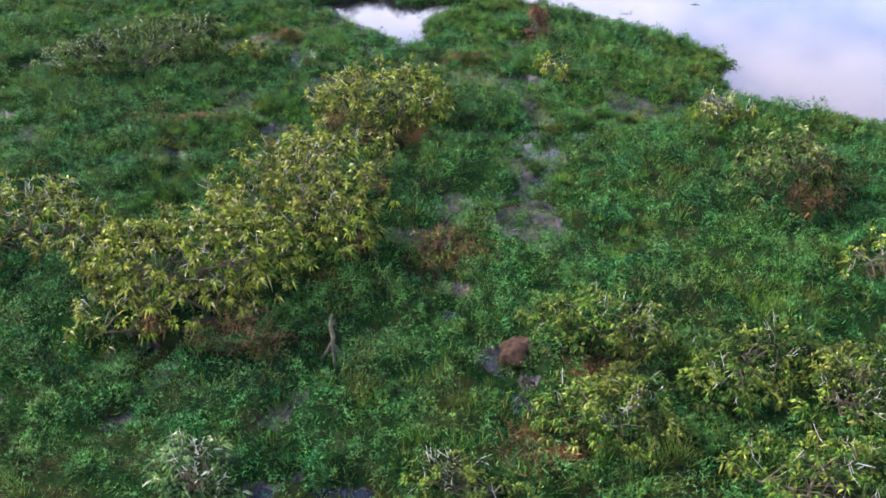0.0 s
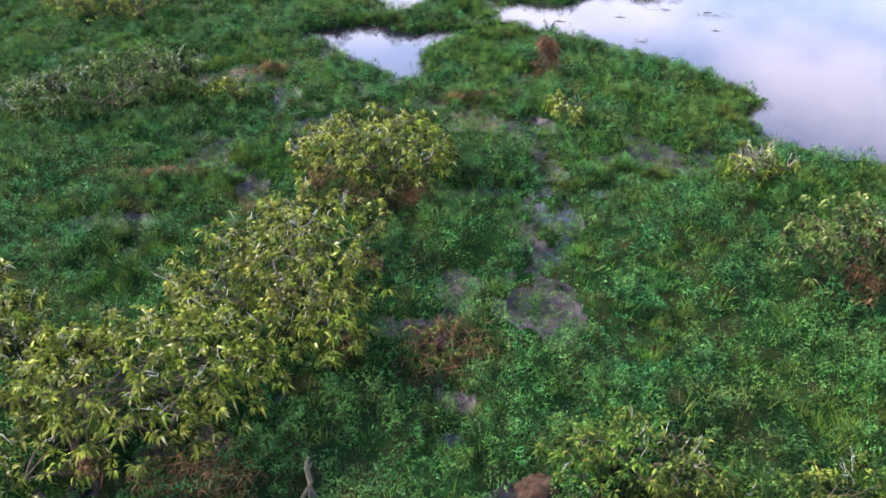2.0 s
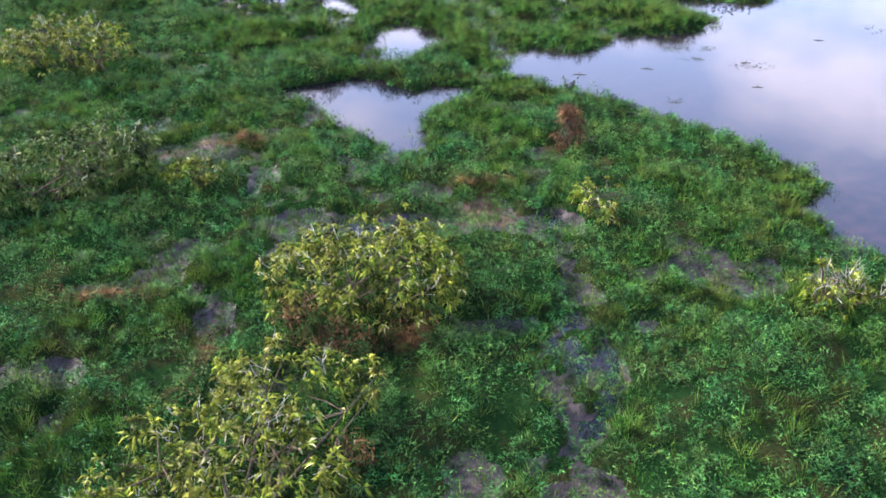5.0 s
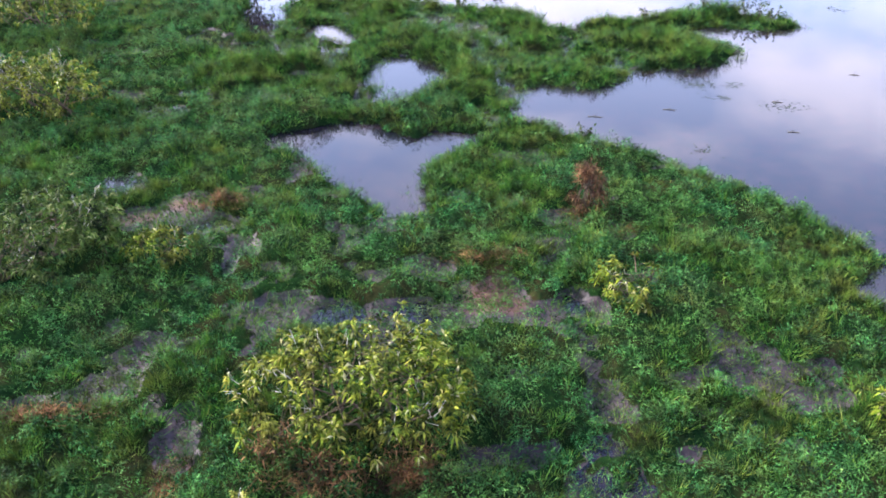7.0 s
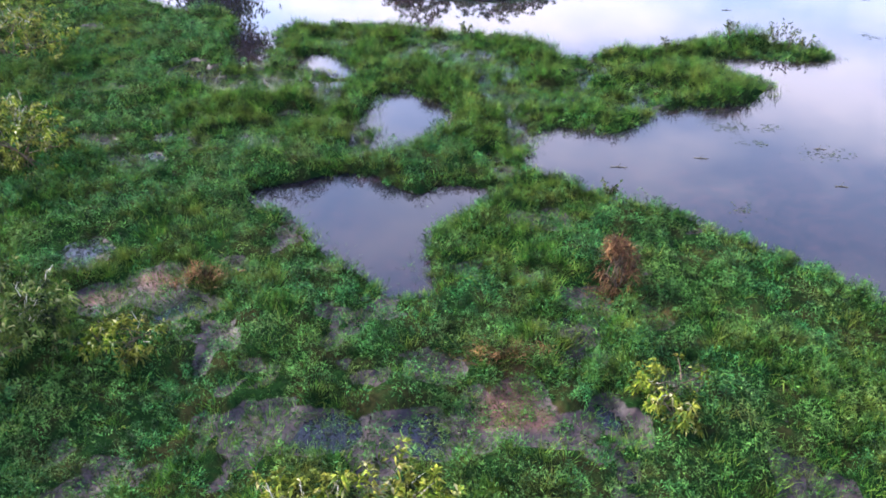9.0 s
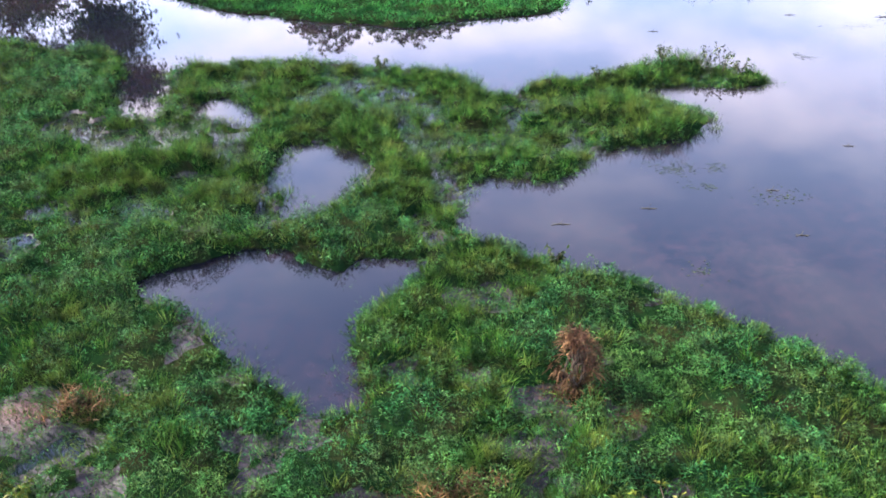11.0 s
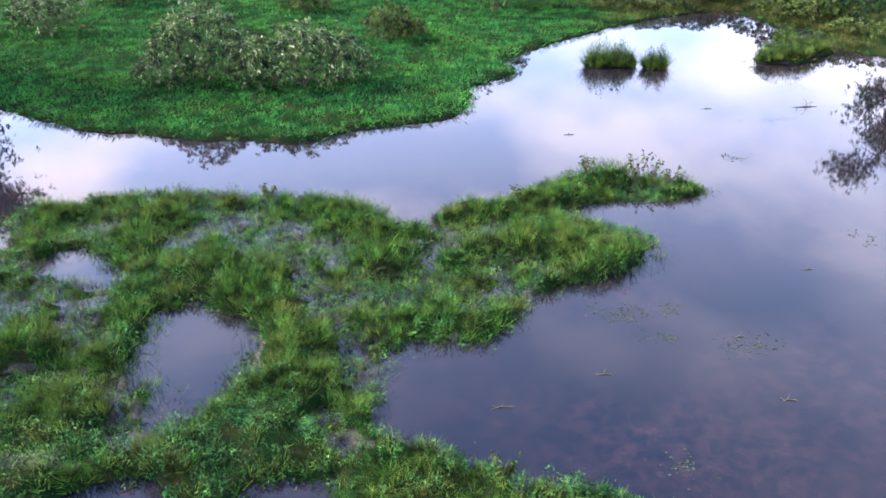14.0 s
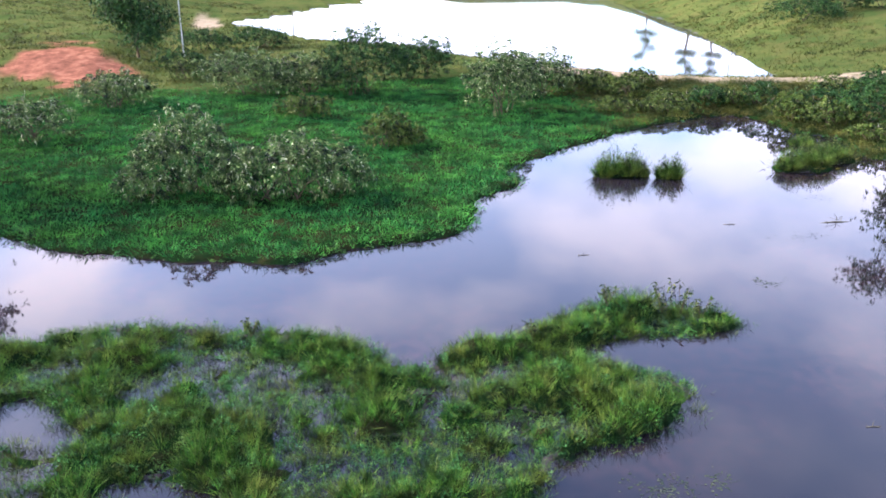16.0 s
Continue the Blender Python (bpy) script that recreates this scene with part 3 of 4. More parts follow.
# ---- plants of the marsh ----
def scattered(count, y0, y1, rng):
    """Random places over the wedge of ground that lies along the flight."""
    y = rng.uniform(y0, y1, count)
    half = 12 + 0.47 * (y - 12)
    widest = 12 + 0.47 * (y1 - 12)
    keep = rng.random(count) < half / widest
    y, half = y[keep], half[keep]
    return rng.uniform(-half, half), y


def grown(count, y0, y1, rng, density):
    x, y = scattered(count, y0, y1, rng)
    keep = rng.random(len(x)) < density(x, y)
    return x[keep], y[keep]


def stuff(name, v, f, material, label, category):
    tagged(new(name, mesh_of(name, v, f, material)), label, category, kind="stuff")


def cushions(name, count, each, y0, y1, rng, density, reach, size, material, label, category, rise=1.0, sink=0.05):
    """Low domes of leaves side by side, as creeping marsh plants grow."""
    x, y = grown(count, y0, y1, rng, density)
    tall = at_plan("tall", x, y)
    wide, high = rng.uniform(*reach, len(x)) * (0.7 + 0.5 * tall), rise * (rng.uniform(0.12, 0.36, len(x)) + 0.65 * tall)
    z = np.maximum(at_plan("ground", x, y) - sink, WATER_Z - sink)
    x, y, z, wide, high = [np.repeat(a, each) for a in (x, y, z, wide, high)]
    n = len(x)
    turn, up = rng.uniform(0, 2 * math.pi, n), rng.uniform(0.02, 1, n)
    flat = np.sqrt(1 - up ** 2)
    out = np.stack([np.cos(turn) * flat, np.sin(turn) * flat, up], 1)
    deep = rng.uniform(0.72, 1.03, n)
    at = np.stack([x, y, z], 1) + out * np.stack([wide, wide, high], 1) * deep[:, None]
    way = unit(out * 0.7 + rng.normal(size=(n, 3)) * 0.55 + [0, 0, 0.1])
    v, f = leaflets(at, way, rng.uniform(*size[:2], n), rng.uniform(*size[2:], n), rng)
    stuff(name, v, f, material, label, category)


def tufts(name, count, each, y0, y1, rng, density, size, material, label, category, lean=0.45, foot=0.12):
    """Grass in tufts, blades fanning out of one root."""
    x, y = grown(count, y0, y1, rng, density)
    z = np.maximum(at_plan("ground", x, y) - 0.03, WATER_Z - 0.05)
    tall = rng.uniform(0.6, 1.25, len(x)) * (0.75 + 0.6 * at_plan("tall", x, y)) * (1 + 0.3 * at_plan("strip", x, y))
    x, y, z, tall = [np.repeat(a, each) for a in (x, y, z, tall)]
    n = len(x)
    out = rng.normal(size=(n, 2)) * lean
    at = np.stack([x + out[:, 0] * foot / lean, y + out[:, 1] * foot / lean, z], 1)
    way = unit(np.stack([out[:, 0], out[:, 1], rng.uniform(0.6, 1.0, n)], 1))
    v, f = blades(at, way, rng.uniform(*size[:2], n) * tall, rng.uniform(*size[2:], n), rng)
    stuff(name, v, f, material, label, category)


def weed_density(x, y):
    dry, open_ = at_plan("dry", x, y), at_plan("open", x, y)
    return step(-0.1, 0.15, dry) * (1 - 0.86 * step(0.28, 0.6, open_)) * (y < 75) * (1 - (0.5 + 0.3 * at_plan("strip", x, y)) * grassy(x, y)) * (0.4 + 0.6 * step(-0.4, 0.05, fbm(x, y, 1.0, 99, 2)))


def grassy(x, y):
    return step(0.0, 0.45, fbm(x, y, 3.2, 91) - 0.14 + 0.36 * step(20, 32, y) + 0.45 * at_plan("strip", x, y) + 0.5 * step(0.9, 0.1, at_plan("dry", x, y)) - 0.1)


def grass_density(x, y):
    dry, open_ = at_plan("dry", x, y), at_plan("open", x, y)
    stand = np.maximum(step(-0.2, 0.1, dry), 0.10 * at_plan("strip", x, y) * step(-0.9, -0.2, dry))
    return stand * (1 - 0.94 * step(0.2, 0.7, open_)) * (0.16 + 0.84 * grassy(x, y)) * (y < 75)


def bank_density(x, y):
    return step(-0.15, 0.2, at_plan("dry", x, y)) * (y > 74) * (1 - at_plan("red_earth", x, y)) * (1 - at_plan("dirt", x, y)) * (1 - 0.85 * at_plan("dam", x, y)) * (1 - 0.7 * at_plan("meadow", x, y)) * (1 - step(29, 37, x + 3 * fbm(x, y, 4, 107)))


def dam_density(x, y):
    return step(-0.15, 0.2, at_plan("dry", x, y)) * (y > 74) * (1 - at_plan("dirt", x, y)) * step(29, 37, x + 3 * fbm(x, y, 4, 107))


def edge_density(x, y):
    dry = at_plan("dry", x, y)
    return step(-0.32, -0.05, dry) * step(0.5, 0.2, dry) * np.where((x > 20) & (y > 76), 0.25, 1.0) * (0.35 + 0.65 * step(-0.25, 0.2, fbm(x, y, 1.1, 95)))


def emergent_density(x, y):
    dry, open_ = at_plan("dry", x, y), at_plan("open", x, y)
    margin = step(-0.85, -0.1, dry) * step(0.15, -0.1, dry) * (0.3 + 0.45 * at_plan("strip", x, y))
    return np.maximum(margin, (0.8 + 0.2 * at_plan("strip", x, y)) * step(0.15, 0.5, open_) * (dry > 0)) * step(-0.6, 0.15, fbm(x, y, 0.8, 93, 2)) * (y < 75)


def sprout_density(x, y):
    dry, open_ = at_plan("dry", x, y), at_plan("open", x, y)
    return step(0.15, 0.45, open_) * step(0.0, 0.3, dry) * (0.3 + 0.7 * step(-0.35, 0.25, fbm(x, y, 0.5, 103, 2))) * (y < 75) * np.maximum(0.22 + 0.78 * at_plan("mud", x, y), 0.8 * at_plan("strip", x, y))


rng = np.random.default_rng(11)
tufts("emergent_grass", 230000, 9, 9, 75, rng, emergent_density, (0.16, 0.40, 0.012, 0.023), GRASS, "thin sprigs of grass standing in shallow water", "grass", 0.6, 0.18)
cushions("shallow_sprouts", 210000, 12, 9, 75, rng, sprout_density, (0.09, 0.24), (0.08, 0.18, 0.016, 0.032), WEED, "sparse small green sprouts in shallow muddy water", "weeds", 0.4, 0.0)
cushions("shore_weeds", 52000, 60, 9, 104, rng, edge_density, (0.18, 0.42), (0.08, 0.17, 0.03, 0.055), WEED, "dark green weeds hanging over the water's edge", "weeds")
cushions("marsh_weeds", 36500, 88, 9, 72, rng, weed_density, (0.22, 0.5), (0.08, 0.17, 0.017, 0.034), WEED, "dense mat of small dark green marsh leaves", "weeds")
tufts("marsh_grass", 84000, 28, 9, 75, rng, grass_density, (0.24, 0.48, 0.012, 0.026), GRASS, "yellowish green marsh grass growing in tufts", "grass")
tufts("bank_grass", 27000, 18, 74, 126, rng, bank_density, (0.22, 0.42, 0.034, 0.068), BANK_GRASS, "even bright green grass on the far bank", "grass", 0.6, 0.35)
tufts("dam_grass", 34000, 14, 76, 122, rng, dam_density, (0.28, 0.6, 0.03, 0.07), MEADOW_GRASS, "rough olive-brown grass below the earth dam", "grass", 0.6, 0.35)


def meadow_tufts():
    """Coarse tussocks on the slopes behind the water."""
    rng = np.random.default_rng(19)
    y = rng.uniform(95, 240, 64000)
    x = 5 + rng.uniform(-0.30, 0.62, len(y)) * (y - 5)
    p = plan(x, y)
    keep = rng.random(len(x)) < step(0.3, 0.9, p["meadow"]) * (p["dry"] > 0.4) * (1 - p["red_earth"]) * (1 - p["dirt"]) * (0.25 + 0.75 * step(-0.2, 0.4, fbm(x, y, 5, 97)))
    x, y, z = x[keep], y[keep], p["ground"][keep]
    each = 7
    tall = np.repeat(rng.uniform(0.5, 1.2, len(x)), each)
    x, y, z = [np.repeat(a, each) for a in (x, y, z)]
    n = len(x)
    out = rng.normal(size=(n, 3)) * [0.6, 0.6, 0.1] + [0, 0, 0.7]
    at = np.stack([x, y, z - 0.1], 1) + rng.normal(size=(n, 3)) * [0.35, 0.35, 0]
    v, f = blades(at, unit(out), rng.uniform(0.3, 0.65, n) * tall, rng.uniform(0.07, 0.15, n), rng)
    stuff("meadow_grass", v, f, MEADOW_GRASS, "coarse olive-green tussocks on the grassy slopes", "grass")


meadow_tufts()


def outer_weeds():
    """The same plants, thinner, on the marsh to both sides and behind."""
    rng = np.random.default_rng(23)
    x, y = rng.uniform(-62, 58, 10000), rng.uniform(-20, 84, 10000)
    p = plan(x, y)
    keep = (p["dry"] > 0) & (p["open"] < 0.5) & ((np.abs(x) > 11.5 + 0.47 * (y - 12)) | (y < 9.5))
    x, y, z, tall = x[keep], y[keep], p["ground"][keep], p["tall"][keep]
    each = 9
    x, y, z, tall = [np.repeat(a, each) for a in (x, y, z, tall)]
    n = len(x)
    at = np.stack([x, y, z], 1) + rng.normal(size=(n, 3)) * [0.45, 0.45, 0.04] + np.stack([x * 0, x * 0, 0.3 * tall * rng.random(n)], 1)
    v, f = leaves(at, unit(rng.normal(size=(n, 3)) * [0.9, 0.9, 0.3] + [0, 0, 0.5]), rng.uniform(0.32, 0.66, n), rng.uniform(0.14, 0.28, n), rng.uniform(0.1, 0.5, n)[:, None], rng)
    stuff("outer_weeds", v, f, WEED, "dark green marsh leaves spreading over the outer marsh", "weeds")


outer_weeds()


# ---- shrubs ----
def shrub(name, x, y, lobes, label, group, seed, leaf=SHRUB_LEAF, per_area=21, holes=0.4, size=(0.15, 0.29, 0.042, 0.074), pale=60, twig=PALE_TWIG, stems=12, category="shrub", dead=()):
    """Many-stemmed shrub: stems, a crown of drooping leaf sprays over rounded lobes (dx, dy, rx, ry, top), bare twigs that stand out of it."""
    rng = np.random.default_rng(seed)
    z0 = height(x, y) - 0.08 if y < 126 else plan_height(x, y) - 0.1
    root = base_of(name, x, y, z0, label, category, group)
    sprays = []
    for dx, dy, rx, ry, top in lobes:
        area = 2 * math.pi * ((rx * ry) ** 0.8 + (rx * top * 0.6) ** 0.8 + (ry * top * 0.6) ** 0.8) / 3 * 1.15
        n = int(area * per_area)
        d = rng.normal(size=(n, 3))
        d[:, 2] = np.abs(d[:, 2]) * np.where(rng.random(n) < 0.22, -0.5, 1.0)
        d = unit(d)
        knob = 1 + 0.22 * np.sin(d[:, 0] * 7 + seed) * np.sin(d[:, 1] * 6 + 2 * seed) + 0.14 * np.sin(d[:, 0] * 13 + d[:, 2] * 11 + seed)
        r = np.where(rng.random(n) < 0.25, rng.uniform(0.5, 0.85, n), rng.uniform(0.86, 1.08, n)) * knob
        mid = top * 0.52
        p = np.array([dx, dy, mid]) + d * np.stack([rx * r, ry * r, (top - mid) * r], 1)
        p[:, 2] = np.maximum(p[:, 2], 0.12)
        gap = fbm(p[:, 0] + 1.7 * p[:, 2] + seed, p[:, 1] - 1.3 * p[:, 2], 0.75, seed, 2) > holes - 0.5
        p, d = p[gap], d[gap]
        for ox, oy, orx, ory, otop in lobes:
            if (ox, oy) != (dx, dy):
                q = ((p[:, 0] - ox) / orx) ** 2 + ((p[:, 1] - oy) / ory) ** 2 + ((p[:, 2] - otop * 0.52) / (otop * 0.48)) ** 2
                keep = q > 0.6
                p, d = p[keep], d[keep]
        sprays.append(np.concatenate([p, d], 1))
    sprays = np.concatenate(sprays)
    # leaves stand in tufts at the twigs' ends, spreading like a star and drooping
    each = 13
    crisp = np.repeat(rng.uniform(0.75, 1.25, len(sprays)), each)
    p, d = np.repeat(sprays[:, :3], each, 0), np.repeat(sprays[:, 3:], each, 0)
    n = len(p)
    way = unit(unit(rng.normal(size=(n, 3)) * [1, 1, 0.55]) + d * 0.5 + [0, 0, 0.12])
    v, f = leaves(p + way * 0.03, way, rng.uniform(*size[:2], n) * crisp, rng.uniform(*size[2:], n) * crisp, rng.uniform(0.25, 0.75, n)[:, None], rng)
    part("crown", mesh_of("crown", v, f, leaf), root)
    for dx, dy, dz, r in dead:
        n = int(420 * r)
        at = np.array([dx, dy, dz]) + rng.normal(size=(n, 3)) * [0.5 * r, 0.4 * r, 0.45 * r]
        at[:, 2] = np.maximum(at[:, 2], 0.1)
        v, f = blades(at, unit(rng.normal(size=(n, 3)) + [0, -0.3, -0.6]), rng.uniform(0.14, 0.34, n), rng.uniform(0.025, 0.055, n), rng)
        tagged(part("dead_foliage", mesh_of("dead_foliage", v, f, DRY_GRASS), root, "withered red-brown hanging foliage"), kind="stuff")
    for k in range(stems):
        lines = []
        px, py, pz = sprays[rng.integers(len(sprays)), :3]
        bx, by, _, _, _ = lobes[k % len(lobes)]
        b = Vector((bx * 0.7 + rng.normal() * 0.25, by * 0.7 + rng.normal() * 0.2, -0.1))
        t = Vector((px, py, pz * 0.95))
        arch = 0.1 * max(q[4] for q in lobes)
        m1, m2 = b.lerp(t, 0.35) + Vector((rng.normal() * 0.1, rng.normal() * 0.1, arch)), b.lerp(t, 0.7) + Vector((rng.normal() * 0.1, rng.normal() * 0.1, arch * 0.6))
        r = rng.uniform(0.028, 0.055)
        lines.append([(b, r), (m1, r * 0.8), (m2, r * 0.5), (t, r * 0.2)])
        for s in range(3):
            u = sprays[rng.integers(len(sprays)), :3]
            u = m2.lerp(Vector(u), min(1, 1.1 / max(0.5, (Vector(u) - m2).length)))
            lines.append([(m2, r * 0.4), (m2.lerp(u, 0.5) + Vector((0, 0, 0.08)), r * 0.28), (u, r * 0.1)])
        v, f = tubes(lines, 5)
        part("stem", mesh_of("stem", v, f, BARK, True, 4), root, "brown branching stem")
    lines = []
    high = sprays[sprays[:, 5] > 0.15]
    for k in range(pale):
        s = high[rng.integers(len(high))]
        b = Vector(s[:3]) - Vector(s[3:]) * 0.25
        g = (Vector(s[3:]) * 0.7 + Vector(rng.normal(size=3)) * 0.45 + Vector((0, 0, 0.55))).normalized() * rng.uniform(0.3, 0.62)
        lines.append([(b, 0.011), (b + g * 0.6 + Vector(rng.normal(size=3)) * 0.05, 0.008), (b + g, 0.004)])
        side = (g.normalized() + Vector(rng.normal(size=3)) * 0.7).normalized() * rng.uniform(0.15, 0.35)
        lines.append([(b + g * 0.55, 0.007), (b + g * 0.55 + side, 0.004)])
    if lines:
        v, f = tubes(lines, 3)
        tagged(part("twig_spray", mesh_of("twig_spray", v, f, twig, True, 4), root, "bare twigs whitened by droppings" if twig is PALE_TWIG else "bare rust-brown twigs"), kind="stuff")
    return root


def plan_height(x, y):
    return float(plan(np.array([float(x)]), np.array([float(y)]))["ground"][0])


MARSH = "shrubs of the marsh"
BROAD = "broad yellow-green leafy shrub with whitened bare twigs, in the marsh"
FINE = (0.11, 0.22, 0.030, 0.055)
LOW = "low olive-green leafy shrub with a few bare twigs, in the marsh"
shrub("marsh_shrub", -6.9, 18.8, [(0, 0, 2.5, 1.9, 2.4), (-1.5, -1.8, 1.1, 1.0, 1.6), (1.5, 0.9, 1.6, 1.5, 2.3), (-1.6, 0.5, 1.3, 1.3, 1.9)],
      "large sprawling yellow-green shrub with drooping leaves, rooted in marsh", MARSH, 1, pale=45, stems=22, dead=[(2.0, -1.7, 0.45, 0.8), (1.0, -2.0, 0.3, 0.6), (-0.4, -1.9, 0.8, 0.4)])
shrub("marsh_shrub", -4.4, 23.8, [(0, 0, 2.4, 1.9, 2.6), (1.1, -2.4, 1.3, 1.2, 2.0), (0.6, 2.5, 1.9, 1.4, 2.1), (-1.6, -1.6, 1.3, 1.2, 2.1)],
      "large rounded yellow-green shrub thick with pale bare twigs", MARSH, 2, pale=90, stems=22, dead=[(1.9, -2.6, 0.7, 0.6), (2.2, 1.2, 0.6, 0.5)])
shrub("marsh_shrub", -2.45, 31.4, [(0, 0, 2.3, 1.9, 2.4), (1.2, -0.3, 1.5, 1.6, 2.1), (-1.4, -0.4, 1.4, 1.5, 1.9)], "round dense yellow-green shrub standing alone in the marsh", MARSH, 3, pale=40, stems=16, dead=[(-1.7, -1.5, 0.8, 0.6), (-0.4, -1.9, 0.5, 0.7), (1.6, -1.6, 0.5, 0.6)])
shrub("marsh_shrub", -13.9, 37.6, [(0, 0, 2.3, 1.5, 2.2), (-2.2, -0.8, 1.8, 1.4, 1.8), (1.7, 1.3, 1.7, 1.4, 2.4)], "long grey-green shrub with many whitened twigs, in the marsh", MARSH, 4, OLIVE_LEAF, pale=60)
shrub("marsh_shrub", -12.6, 21.5, [(0, 0, 2.0, 1.7, 2.2), (1.3, -0.3, 1.2, 1.2, 1.7), (-1.6, 0.2, 1.5, 1.5, 1.9)], BROAD, MARSH, 5, pale=90)
shrub("marsh_shrub", 11.5, 25.2, [(0, 0, 1.6, 1.4, 2.1), (0.9, 0.2, 1.0, 1.0, 1.6)], "small round olive shrub with a dark brown hollow side", MARSH, 6, OLIVE_LEAF, pale=50, twig=RUST_TWIG, dead=[(0.8, -1.0, 0.8, 0.9), (0.2, -1.2, 0.5, 0.6)])
shrub("marsh_shrub", 4.0, 17.3, [(0, 0, 1.3, 1.0, 1.4), (-1.2, 0.2, 0.8, 0.7, 1.1), (0.9, -0.5, 0.9, 0.8, 1.3)], LOW, MARSH, 7, LOW_LEAF, per_area=24, holes=0.28, size=FINE, pale=20, stems=8)
shrub("marsh_shrub", 3.8, 13.8, [(0, 0, 1.3, 1.1, 1.1), (0.6, 1.0, 0.9, 0.8, 0.9), (-0.9, 0.4, 0.8, 0.8, 1.0)], LOW, MARSH, 8, LOW_LEAF, per_area=24, holes=0.28, size=FINE, pale=20, stems=8)
shrub("marsh_shrub", 7.2, 16.0, [(0, 0, 1.4, 0.9, 0.95), (1.3, 0.4, 0.9, 0.8, 1.1), (-0.6, -1.0, 1.0, 0.8, 1.1)], LOW, MARSH, 9, LOW_LEAF, per_area=24, holes=0.28, size=FINE, pale=20, stems=8)
shrub("marsh_shrub", 9.2, 14.4, [(0, 0, 1.1, 1.0, 1.1), (0.7, 0.9, 1.0, 0.9, 1.2)], LOW, MARSH, 10, LOW_LEAF, per_area=24, holes=0.28, size=FINE, pale=20, stems=8)
shrub("marsh_shrub", 8.3, 11.9, [(0, 0, 1.3, 1.1, 1.3), (-1.3, 0.5, 0.9, 0.8, 1.1)], LOW, MARSH, 12, LOW_LEAF, per_area=24, holes=0.28, size=FINE, pale=20, stems=8)
shrub("marsh_shrub", 12.6, 19.7, [(0, 0, 1.4, 1.2, 1.6), (0.8, -0.9, 1.1, 1.0, 1.4)], BROAD, MARSH, 13, pale=40)
shrub("marsh_shrub", 11.1, 31.2, [(0, 0, 1.1, 1.0, 1.2)], "thin twiggy shrub of pale bare branches, in marsh grass", MARSH, 14, SHRUB_LEAF, per_area=16, pale=55)
shrub("marsh_shrub", 5.1, 36.7, [(0, 0, 0.9, 0.8, 1.1), (0.3, -0.6, 0.6, 0.5, 0.7)], "small bright yellow-green bush beside a muddy pool", MARSH, 15, pale=6, stems=6)
shrub("marsh_shrub", 0.0, 21.7, [(0, 0, 0.9, 0.7, 0.9)], "low half-dry shrub with brown stalks, in the marsh", MARSH, 16, per_area=10, pale=50, twig=RUST_TWIG, stems=6)
shrub("marsh_shrub", -5.0, 11.8, [(0, 0, 0.9, 0.8, 1.5)], "grey-green shrub with whitened twigs, in the marsh", MARSH, 17, GREY_LEAF, pale=16, stems=6)
shrub("marsh_shrub", 0.2, 12.0, [(0, 0, 0.9, 0.8, 0.9), (0.9, -0.4, 0.7, 0.7, 0.8)], LOW, MARSH, 18, LOW_LEAF, per_area=24, size=FINE, pale=20, stems=6)
shrub("marsh_shrub", -17.6, 50.8, [(0, 0, 2.3, 1.8, 2.5), (-1.9, -0.3, 1.7, 1.5, 2.1), (1.2, -0.4, 1.5, 1.4, 2.1)], BROAD, MARSH, 19, pale=90)
shrub("marsh_shrub", -22.6, 63.2, [(0, 0, 3.0, 2.3, 3.0), (-2.2, 0.3, 1.9, 1.7, 2.4), (1.6, -0.6, 1.6, 1.5, 2.2)], BROAD, MARSH, 20, per_area=18, pale=60)
shrub("marsh_shrub", -9.2, 38.9, [(0, 0, 1.0, 0.8, 0.8)], "low thin shrub of pale twigs beside shallow water", MARSH, 21, SHRUB_LEAF, per_area=26, holes=0.1, pale=5, stems=3)

